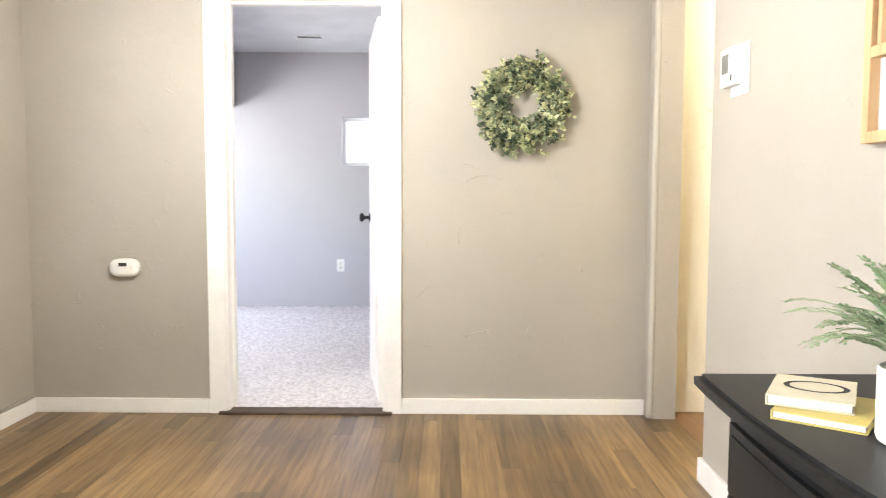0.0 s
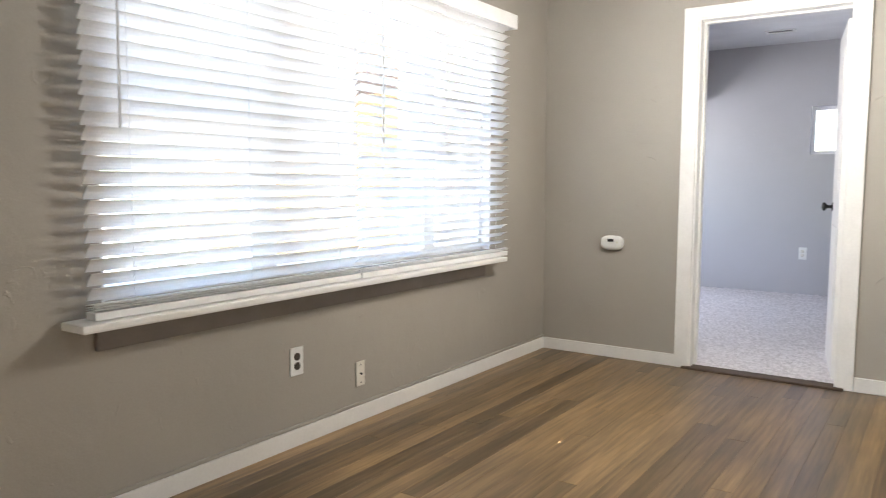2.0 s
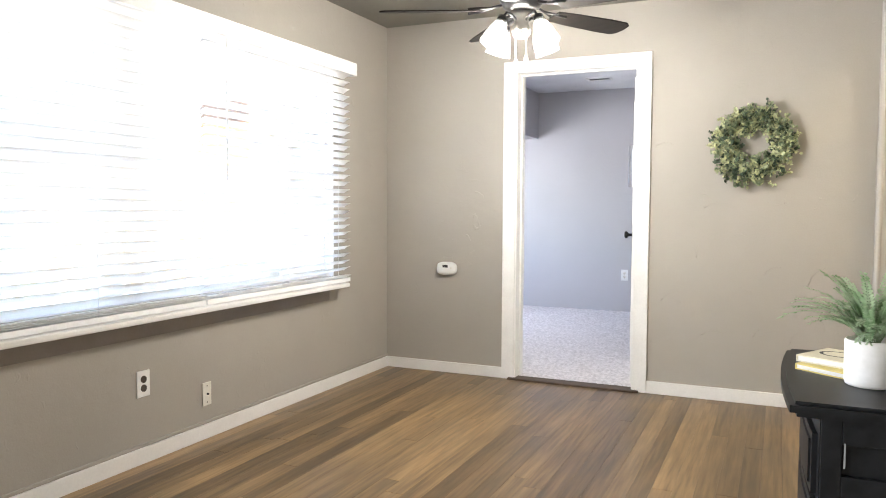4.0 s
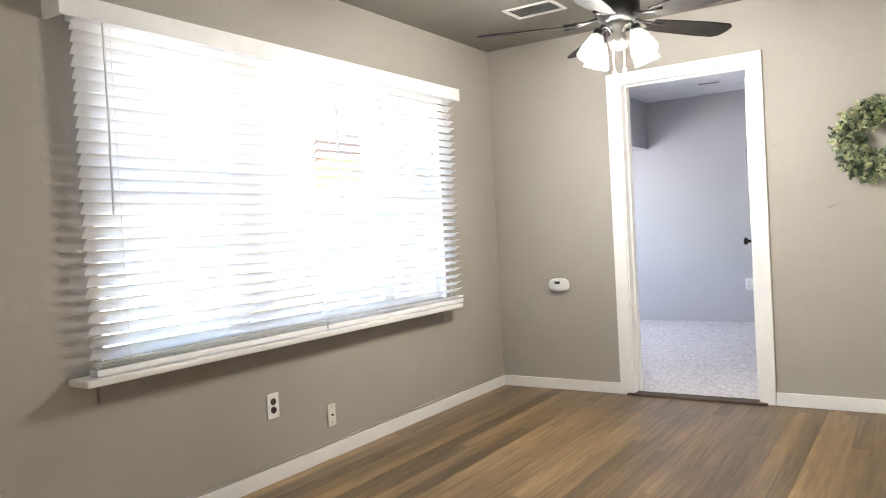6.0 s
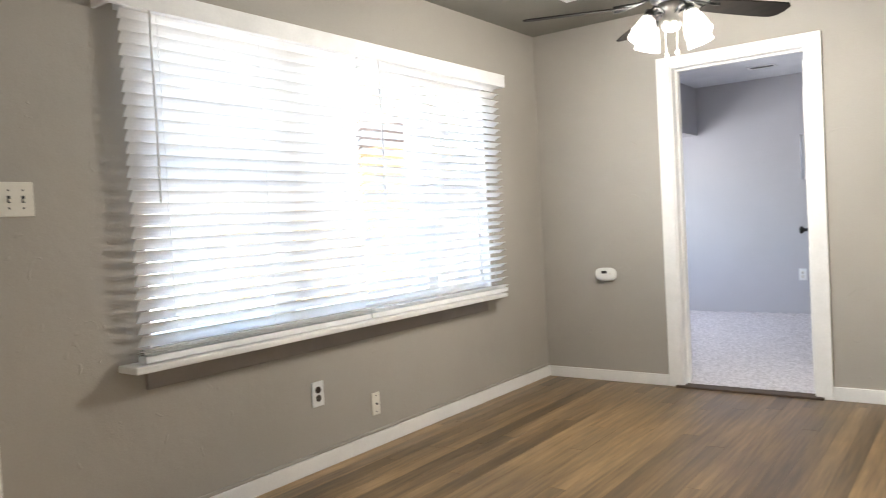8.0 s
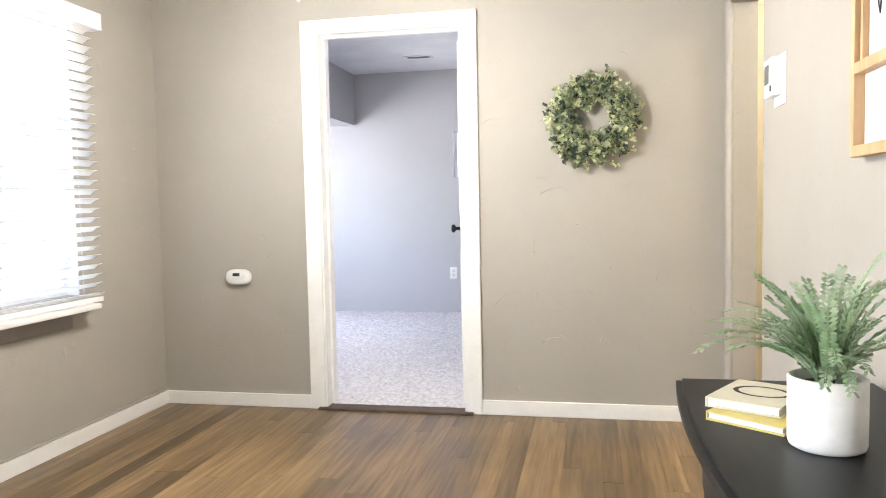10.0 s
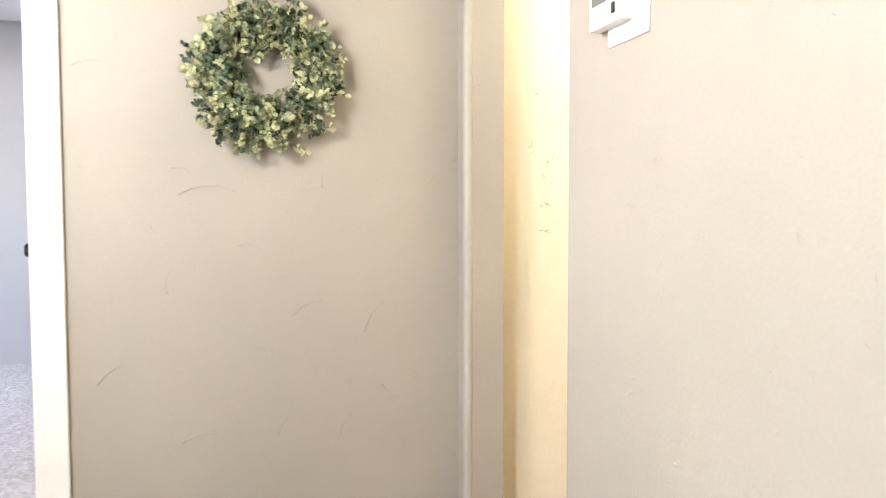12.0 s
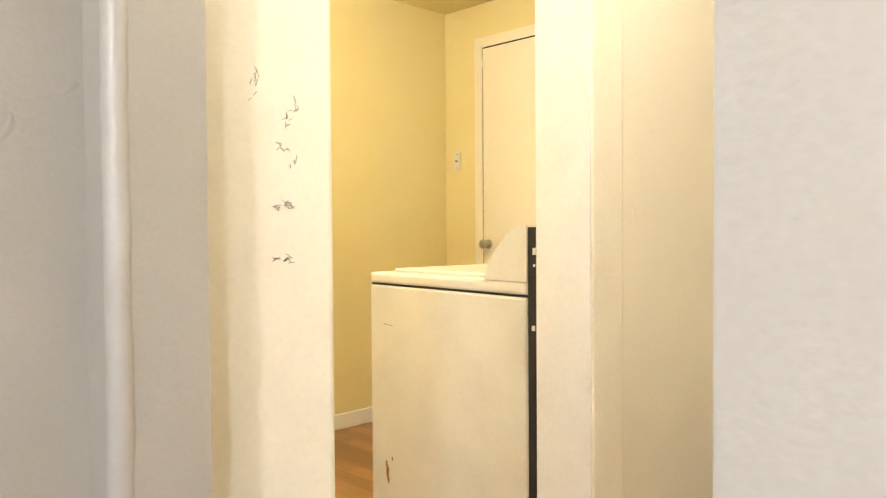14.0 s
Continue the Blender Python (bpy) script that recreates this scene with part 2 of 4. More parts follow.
def glass(name, rough=0.0, tint=(1, 1, 1), clear=0.85):
    """Thin pane: mostly clear, with a gloss."""
    m = bpy.data.materials.new(name)
    m.use_nodes = True
    n, link = m.node_tree.nodes, m.node_tree.links.new
    t, g, mix = n.new("ShaderNodeBsdfTransparent"), n.new("ShaderNodeBsdfGlossy"), n.new("ShaderNodeMixShader")
    t.inputs[0].default_value = (*tint, 1)
    g.inputs["Roughness"].default_value = rough
    mix.inputs[0].default_value = 1 - clear
    link(t.outputs[0], mix.inputs[1])
    link(g.outputs[0], mix.inputs[2])
    link(mix.outputs[0], n["Material Output"].inputs[0])
    return m


PANE = glass("window glass", clear=0.94)
SHADE = bpy.data.materials.new("frosted lamp glass")
SHADE.use_nodes = True
sb = SHADE.node_tree.nodes["Principled BSDF"]
sb.inputs["Base Color"].default_value, sb.inputs["Roughness"].default_value = (0.95, 0.94, 0.9, 1), 0.25
sb.inputs["Transmission Weight"].default_value = 0.9


# ---- mesh helpers ----
def box(bm, x0, x1, y0, y1, z0, z1, bevel=0.0, m=None):
    made = bmesh.ops.create_cube(bm, size=1)["verts"]
    for v in made:
        v.co = Vector(((x0 + x1) / 2 + v.co.x * (x1 - x0), (y0 + y1) / 2 + v.co.y * (y1 - y0), (z0 + z1) / 2 + v.co.z * (z1 - z0)))
    if bevel:
        edges = list({e for v in made for e in v.link_edges})
        made = bmesh.ops.bevel(bm, geom=edges, offset=bevel, segments=2, affect="EDGES", profile=0.6)["verts"]
    if m:
        bmesh.ops.transform(bm, matrix=m, verts=list({v for v in made}))
    return made


def lathe(bm, profile, segments=24, m=Matrix(), closed=True):
    """Turned body: profile is radius, height from bottom to top."""
    rings = []
    for r, z in profile:
        rings.append([bm.verts.new(m @ Vector((r * math.cos(a), r * math.sin(a), z))) for a in (2 * math.pi * i / segments for i in range(segments))])
    for low, high in zip(rings, rings[1:]):
        for i in range(segments):
            j = (i + 1) % segments
            bm.faces.new((low[i], low[j], high[j], high[i]))
    if closed:
        bm.faces.new(rings[0][::-1])
        bm.faces.new(rings[-1])


def tube(bm, points, radius, segments=8, taper=1.0):
    """Round bar along points."""
    points = [Vector(p) for p in points]
    rings = []
    for i, p in enumerate(points):
        way = (points[min(i + 1, len(points) - 1)] - points[max(i - 1, 0)]).normalized()
        side = way.orthogonal().normalized() if not rings else (last - way * last.dot(way)).normalized()
        last = side
        up = way.cross(side)
        r = radius * (1 + (taper - 1) * i / max(1, len(points) - 1))
        rings.append([bm.verts.new(p + r * (math.cos(a) * side + math.sin(a) * up)) for a in (2 * math.pi * k / segments for k in range(segments))])
    for low, high in zip(rings, rings[1:]):
        for i in range(segments):
            j = (i + 1) % segments
            bm.faces.new((low[i], low[j], high[j], high[i]))
    bm.faces.new(rings[0][::-1])
    bm.faces.new(rings[-1])


def part(name, bm, material_used, parent=None, label="", smooth=False, kind="", at=None):
    """Links a bmesh as one mesh object, under a thing or a part."""
    data = bpy.data.meshes.new(name)
    bmesh.ops.recalc_face_normals(bm, faces=bm.faces)
    bm.to_mesh(data)
    bm.free()
    data.materials.append(material_used)
    if smooth:
        data.polygons.foreach_set("use_smooth", [True] * len(data.polygons))
    ob = new(name, data)
    if parent:
        ob.parent = parent
    if at:
        ob.matrix_basis = at
    return tagged(ob, label=label, kind=kind)


def thing(name, label, category, m=Matrix(), group="", kind=""):
    ob = new(name)
    ob.empty_display_size = 0.1
    ob.matrix_world = m
    return tagged(ob, label, category, group, kind)


def boxes(*rows, bevel=0.0):
    bm = bmesh.new()
    for row in rows:
        box(bm, *row, bevel=bevel)
    return bm


def structure(name, rows, material_used, label, bevel=0.0):
    return part(name, boxes(*rows, bevel=bevel), material_used, label=label, kind="structure")


# ---- plan ----
WEST, NORTH, EAST, SOUTH, TOP = -1.97, 3.45, 1.10, -3.2, 2.44
DOOR_L, DOOR_R, DOOR_H = -0.996, -0.187, 2.07
END_Y, STUB_X, STUB_Y, HEAD = 2.557, 1.12, 3.37, 2.05
HALL_Y, LAUNDRY_L, LAUNDRY_R = 3.50, 1.548, 2.37
BACK_Y, BACK_TOP = 7.0, 2.47
WIN_Y0, WIN_Y1, WIN_Z0, WIN_Z1 = 0.30, 2.74, 0.72, 2.02
FRONT_Y0, FRONT_Y1, FRONT_Z = -1.265, -0.345, 2.02

# walls of the living room
wall_west = structure("wall_west", [
    (WEST - 0.16, WEST, SOUTH, FRONT_Y0, 0, TOP), (WEST - 0.16, WEST, FRONT_Y0, FRONT_Y1, FRONT_Z, TOP),
    (WEST - 0.16, WEST, FRONT_Y1, WIN_Y0, 0, TOP), (WEST - 0.16, WEST, WIN_Y0, WIN_Y1, 0, WIN_Z0),
    (WEST - 0.16, WEST, WIN_Y0, WIN_Y1, WIN_Z1, TOP), (WEST - 0.16, WEST, WIN_Y1, NORTH, 0, TOP)], GREIGE, "greige hand-trowelled plaster wall with a wide window")
wall_north = structure("wall_north", [
    (-3.2, DOOR_L, NORTH, NORTH + 0.07, 0, 2.56), (DOOR_R, STUB_X, NORTH, NORTH + 0.07, 0, 2.56), (DOOR_L, DOOR_R, NORTH, NORTH + 0.07, DOOR_H, 2.56),
    (STUB_X, STUB_X + 0.125, STUB_Y, NORTH + 0.07, 0, 2.56), (STUB_X - 0.012, STUB_X - 0.0001, STUB_Y + 0.012, NORTH + 0.07, 0, 2.56)], GREIGE, "greige trowelled plaster wall with a bedroom doorway")
wall_back_south = structure("wall_back_room_south", [
    (-3.2, DOOR_L, NORTH + 0.07, NORTH + 0.14, 0, 2.56), (DOOR_R, STUB_X, NORTH + 0.07, NORTH + 0.14, 0, 2.56), (DOOR_L, DOOR_R, NORTH + 0.07, NORTH + 0.14, DOOR_H, 2.56)], GREY, "cool grey plaster wall")
wall_east = structure("wall_east", [(EAST, EAST + 0.135, SOUTH, END_Y, 0, TOP), (EAST + 0.02, STUB_X + 0.125, END_Y, STUB_Y, HEAD, TOP)], GREIGE, "greige plaster wall ending at a hall opening")
wall_south = structure("wall_south", [(WEST - 0.16, EAST + 0.135, SOUTH - 0.12, SOUTH, 0, TOP)], GREIGE, "plain greige plaster wall")
ceiling = structure("ceiling", [(WEST - 0.16, EAST + 0.135, SOUTH - 0.12, NORTH, TOP, TOP + 0.1)], CEILING, "greige ceiling, its colour darkened for backlit shade")
ground_floor = structure("floor", [(WEST - 0.16, EAST + 0.135, SOUTH - 0.12, NORTH, -0.1, -0.014)], THRESHOLD, "dark subfloor under the oak boards")

bm = bmesh.new()
random.seed(14)
tube(bm, [(STUB_X + 0.004 + random.uniform(-0.0012, 0.0012), STUB_Y + 0.013 + random.uniform(-0.0012, 0.0012), 0.005 + TOP * k / 70) for k in range(70)], 0.018, 14)
part("corner_bead", bm, BEAD, wall_north, "pale satin-painted rounded plaster corner", smooth=True)

# hall
wall_hall_north = structure("wall_hall_north", [
    (STUB_X + 0.125, LAUNDRY_L - 0.015, HALL_Y, HALL_Y + 0.14, 0, TOP), (LAUNDRY_R + 0.015, 3.4, HALL_Y, HALL_Y + 0.14, 0, TOP),
    (LAUNDRY_L - 0.015, LAUNDRY_R + 0.015, HALL_Y, HALL_Y + 0.14, 2.06, TOP)], CREAM, "cream painted hall wall with the laundry doorway")
wall_hall_east = structure("wall_hall_east", [(3.3, 3.4, 2.2, HALL_Y, 0, TOP)], CREAM, "cream painted hall wall")
wall_hall_south = structure("wall_hall_south", [(EAST + 0.135, 3.4, 2.1, 2.2, 0, TOP)], CREAM, "cream painted hall wall")
hall_ceiling = structure("ceiling_hall", [(STUB_X + 0.125, 3.4, 2.1, HALL_Y + 0.14, TOP, TOP + 0.1)], CREAM, "cream hall ceiling")
hall_floor = structure("floor_hall", [(EAST + 0.135, 4.17, 2.1, 5.8, -0.1, -0.014)], THRESHOLD, "dark subfloor")

# laundry
wall_laundry_north = structure("wall_laundry_north", [(1.25, 4.06, 5.70, 5.82, 0, TOP)], YELLOW, "pale yellow laundry wall")
wall_laundry_east = structure("wall_laundry_east", [(4.06, 4.18, 3.64, 5.82, 0, TOP)], YELLOW, "pale yellow laundry wall with a door")
wall_laundry_west = structure("wall_laundry_west", [(1.13, 1.25, 3.64, 5.82, 0, TOP)], YELLOW, "pale yellow laundry wall")
wall_laundry_south = structure("wall_laundry_south", [
    (1.25, LAUNDRY_L - 0.02, 3.64, 3.66, 0, 2.06), (LAUNDRY_R + 0.02, 4.06, 3.64, 3.66, 0, 2.06), (1.25, 4.06, 3.64, 3.66, 2.06, TOP)], YELLOW, "pale yellow laundry wall around the doorway")
laundry_ceiling = structure("ceiling_laundry", [(1.13, 4.18, 3.64, 5.82, TOP, TOP + 0.1)], YELLOW, "pale yellow laundry ceiling")

# back room: low soffit along its west side, two small windows high in the far wall, a large one to the west
W1, W2 = (-0.90, -0.29, 1.39, 1.85), (-2.98, -2.46, 1.39, 1.85)
wall_far = structure("wall_back_room_far", [
    (-3.2, W2[0], BACK_Y, BACK_Y + 0.14, 0, 2.6), (W2[1], W1[0], BACK_Y, BACK_Y + 0.14, 0, 2.6), (W1[1], 1.1, BACK_Y, BACK_Y + 0.14, 0, 2.6),
    (W2[0], W2[1], BACK_Y, BACK_Y + 0.14, 0, W2[2]), (W2[0], W2[1], BACK_Y, BACK_Y + 0.14, W2[3], 2.6),
    (W1[0], W1[1], BACK_Y, BACK_Y + 0.14, 0, W1[2]), (W1[0], W1[1], BACK_Y, BACK_Y + 0.14, W1[3], 2.6)], GREY, "cool grey plaster wall with small high windows")
wall_back_west = structure("wall_back_room_west", [
    (-3.2, -3.06, NORTH + 0.14, 4.3, 0, 2.6), (-3.2, -3.06, 6.4, BACK_Y, 0, 2.6), (-3.2, -3.06, 4.3, 6.4, 0, 0.75), (-3.2, -3.06, 4.3, 6.4, 1.9, 2.6)], GREY, "cool grey plaster wall with a window")
wall_back_east = structure("wall_back_room_east", [(0.98, 1.1, NORTH + 0.14, BACK_Y, 0, 2.6)], GREY, "cool grey plaster wall")
soffit = structure("soffit", [(-3.06, -1.93, NORTH + 0.14, BACK_Y, 1.95, BACK_TOP)], GREY, "grey dropped soffit")
back_ceiling = structure("ceiling_back_room", [(-3.2, 1.1, NORTH + 0.07, BACK_Y + 0.14, BACK_TOP, BACK_TOP + 0.1)], GREY_CEILING, "pale bedroom ceiling")


# ---- trim ----
def casing(name, label, x0, x1, top, face, out, left=0.091, right=0.088, head=0.066, thick=0.02):
    """Door casing on a wall that faces along y: two legs and a head, and the lining of the opening."""
    ob = thing(name, label, "door frame", kind="structure")
    y0, y1 = sorted((face, face + out * thick))
    part("casing_leg", boxes((x0 - left + 0.012, x0 + 0.008, y0, y1, 0, top), bevel=0.004), WHITE, ob)
    part("casing_leg", boxes((x1 - 0.008, x1 + right - 0.012, y0, y1, 0, top), bevel=0.004), WHITE, ob)
    part("casing_head", boxes((x0 - left + 0.012, x1 + right - 0.012, y0, y1 + 0.001, top - 0.008, top + head - 0.01), bevel=0.004), WHITE, ob)
    return ob


frame_north = casing("door_frame_1", "white painted door casing", DOOR_L, DOOR_R, DOOR_H, NORTH, -1)
lining = boxes((DOOR_L, DOOR_L + 0.018, NORTH - 0.012, NORTH + 0.152, 0, DOOR_H), (DOOR_R - 0.018, DOOR_R, NORTH - 0.012, NORTH + 0.152, 0, DOOR_H),
               (DOOR_L + 0.018, DOOR_R - 0.018, NORTH - 0.012, NORTH + 0.152, DOOR_H - 0.018, DOOR_H))
part("lining", lining, WHITE, frame_north)
part("stop", boxes((DOOR_L + 0.018, DOOR_L + 0.03, NORTH + 0.06, NORTH + 0.095, 0, DOOR_H - 0.018), (DOOR_L + 0.03, DOOR_R - 0.018, NORTH + 0.06, NORTH + 0.095, DOOR_H - 0.03, DOOR_H - 0.018)), WHITE, frame_north)
threshold = part("threshold", boxes((DOOR_L - 0.03, DOOR_R + 0.03, NORTH - 0.045, NORTH + 0.06, -0.01, 0.013), bevel=0.006), THRESHOLD, kind="structure", label="dark worn wooden threshold strip")


def skirting(name, rows, material_used=WHITE):
    ob = thing(name, "white painted wooden baseboard", "baseboard", kind="structure")
    for x0, x1, y0, y1, h in rows:
        part("board", boxes((x0, x1, y0, y1, 0, h), bevel=0.004), material_used, ob)
    return ob


skirting("baseboard", [
    (WEST + 0.0, WEST + 0.016, FRONT_Y1 + 0.085, NORTH, 0.074), (WEST, WEST + 0.016, SOUTH, FRONT_Y0 - 0.085, 0.074),
    (WEST + 0.016, DOOR_L - 0.08, NORTH - 0.016, NORTH, 0.074), (DOOR_R + 0.077, STUB_X - 0.013, NORTH - 0.018, NORTH, 0.078),
    (EAST - 0.016, EAST, SOUTH, END_Y, 0.092), (EAST - 0.016, EAST + 0.135, END_Y + 0.0005, END_Y + 0.016, 0.092), (WEST, EAST, SOUTH, SOUTH + 0.016, 0.092)])
part("paint_line", boxes((WEST, WEST + 0.012, FRONT_Y1 + 0.085, NORTH - 0.0001, 0.0745, 0.09), bevel=0.004), GREIGE, bpy.data.objects["baseboard"], "top edge painted over in wall greige")
skirting("baseboard_laundry", [(1.25, 4.06, 5.68, 5.70, 0.085), (4.042, 4.06, 3.66, 5.68, 0.085)])
skirting("baseboard_back_room", [(0.96, 0.98, NORTH + 0.15, BACK_Y, 0.09)])

# laundry doorway: cream boards and jambs
laundry_frame = thing("door_frame_2", "cream painted laundry doorway frame with pencilled marks", "door frame", kind="structure")
part("casing_leg", boxes((1.246, LAUNDRY_L - 0.006, HALL_Y - 0.018, HALL_Y, 0, 2.06), bevel=0.006), CREAM_TRIM, laundry_frame)
part("casing_leg", boxes((LAUNDRY_R + 0.006, 2.52, HALL_Y - 0.018, HALL_Y, 0, 2.06), bevel=0.006), CREAM_TRIM, laundry_frame)
part("casing_head", boxes((1.26, 2.62, HALL_Y - 0.019, HALL_Y, 2.06, 2.17), bevel=0.006), CREAM_TRIM, laundry_frame)
part("jamb", boxes((LAUNDRY_L - 0.015, LAUNDRY_L, HALL_Y - 0.012, HALL_Y + 0.165, 0, 2.06)), CREAM_TRIM, laundry_frame)
part("jamb", boxes((LAUNDRY_R, LAUNDRY_R + 0.015, HALL_Y - 0.012, HALL_Y + 0.165, 0, 2.06)), WHITE, laundry_frame)
random.seed(11)
for mx, mz, turn, wide, rows in ((1.405, 1.335, 75, 0.055, 3), (1.475, 1.29, 62, 0.06, 4), (1.455, 1.235, 5, 0.03, 2), (1.47, 1.20, 55, 0.05, 1), (1.46, 1.138, 3, 0.035, 4), (1.44, 1.04, 2, 0.02, 1), (1.467, 1.042, 8, 0.022, 2), (1.43, 1.52, 0, 0.015, 2), (1.46, 1.55, 10, 0.03, 2), (1.47, 1.62, 0, 0.02, 1)):
    bm = bmesh.new()
    for k in range(rows * 3):
        a = radians(turn + random.uniform(-50, 50))
        c = Vector((random.uniform(-0.5, 0.5) * wide, random.uniform(-0.007, 0.007)))
        c.rotate(Matrix.Rotation(radians(turn), 2))
        length = random.uniform(0.003, 0.008)
        d = Vector((math.cos(a), math.sin(a))) * length
        tube(bm, [(mx - 0.018 + c.x - d.x, HALL_Y - 0.0185, mz + c.y - d.y), (mx - 0.018 + c.x, HALL_Y - 0.0187, mz + c.y + 0.001), (mx - 0.018 + c.x + d.x, HALL_Y - 0.0185, mz + c.y + d.y)], 0.00045, 4)
    part("pencil_mark", bm, INK, laundry_frame, "faint unreadable pencilled height mark")

# trowel ridges standing proud of the north wall
random.seed(5)
RIDGES = [(0.60, 0.80, 25, 0.10), (0.83, 0.77, 50, 0.14), (0.955, 0.555, -70, 0.07), (0.726, 0.408, 55, 0.09), (0.52, 0.42, 60, 0.06), (0.27, 0.40, 8, 0.12), (0.30, 1.17, 2, 0.18), (0.22, 1.24, -15, 0.06), (0.66, 1.22, 80, 0.06), (0.42, 1.0, -10, 0.07), (0.02, 0.62, 30, 0.12), (0.86, 0.50, -60, 0.08), (-1.25, 1.25, -30, 0.07), (-1.33, 0.95, -60, 0.06), (-1.30, 0.85, 30, 0.05), (-1.72, 0.6, 80, 0.05), (0.18, 0.9, 80, 0.08), (-0.03, 1.55, 5, 0.1)]
for rx, rz, turn, size in RIDGES:
    bm = bmesh.new()
    a = radians(turn)
    points = []
    for k in range(7):
        s = (k / 6 - 0.5) * size
        bow = 0.14 * size * (1 - (k / 3 - 1) ** 2)
        points.append((rx + s * math.cos(a) - bow * math.sin(a) + random.uniform(-0.002, 0.002), NORTH + 0.0006, rz + s * math.sin(a) + bow * math.cos(a)))
    tube(bm, points, 0.0036, 6, 0.35)
    part("trowel_ridge", bm, GREIGE, wall_north, smooth=True)


random.seed(12)
for k in range(46):
    y, z, size = random.uniform(1.5, 2.5), random.uniform(0.5, 1.5), random.uniform(0.02, 0.06)
    if k >= 34:
        y, z, size = random.uniform(2.28, 2.53), random.uniform(1.02, 1.27), random.uniform(0.012, 0.035)
    a = random.gauss(0.2, 0.5)
    bm = bmesh.new()
    points = [(EAST + 0.0009, y + (i / 5 - 0.5) * size * math.cos(a), z + (i / 5 - 0.5) * size * math.sin(a) + 0.1 * size * math.sin(i * 0.63) + random.uniform(-0.001, 0.001)) for i in range(6)]
    tube(bm, points, 0.0014, 6, 0.5)
    part("trowel_ridge", bm, GREIGE, wall_east, smooth=True)


# ---- window, blinds ----
window = thing("window_1", "white three-part vinyl window with double-hung sides", "window", kind="structure")
WX0, WX1 = WEST - 0.115, WEST - 0.055
part("window_frame", boxes((WX0, WX1, WIN_Y0, WIN_Y0 + 0.045, WIN_Z0, WIN_Z1), (WX0, WX1, WIN_Y1 - 0.045, WIN_Y1, WIN_Z0, WIN_Z1),
     (WX0, WX1, WIN_Y0 + 0.045, WIN_Y1 - 0.045, WIN_Z0, WIN_Z0 + 0.045), (WX0, WX1, WIN_Y0 + 0.045, WIN_Y1 - 0.045, WIN_Z1 - 0.045, WIN_Z1)), VINYL, window)
for y0, y1 in ((0.97, 1.10), (2.135, 2.235)):
    part("mullion", boxes((WX0 - 0.01, WX1 + 0.01, y0, y1, WIN_Z0 + 0.045, WIN_Z1 - 0.045), bevel=0.004), VINYL, window)
for y0, y1 in ((WIN_Y0 + 0.045, 0.97), (2.235, WIN_Y1 - 0.045)):
    part("meeting_rail", boxes((WX0 + 0.005, WX1, y0, y1, 1.35, 1.39)), VINYL, window)
for y0, y1, z0, z1 in ((0.345, 0.97, 0.765, 1.35), (0.345, 0.97, 1.39, 1.975), (1.10, 2.135, 0.765, 1.975), (2.235, 2.695, 0.765, 1.35), (2.235, 2.695, 1.39, 1.975)):
    pane = part("pane", boxes((WEST - 0.088, WEST - 0.084, y0, y1, z0, z1)), PANE, window)
    pane.visible_shadow = False
part("window_sill", boxes((WEST - 0.055, WEST + 0.125, 0.165, 2.735, 0.655, 0.682), bevel=0.008), WHITE, window)
part("apron", boxes((WEST, WEST + 0.02, 0.27, 2.66, 0.572, 0.655), bevel=0.004), APRON, window, "wooden apron, mauve-grey with the sill's shade in its colour")
part("reveal", boxes((WEST - 0.055, WEST - 0.001, WIN_Y0, WIN_Y0 + 0.012, 0.682, WIN_Z1), (WEST - 0.055, WEST - 0.001, WIN_Y1 - 0.012, WIN_Y1, 0.682, WIN_Z1)), WHITE, window)

BLIND_X = WEST + 0.062


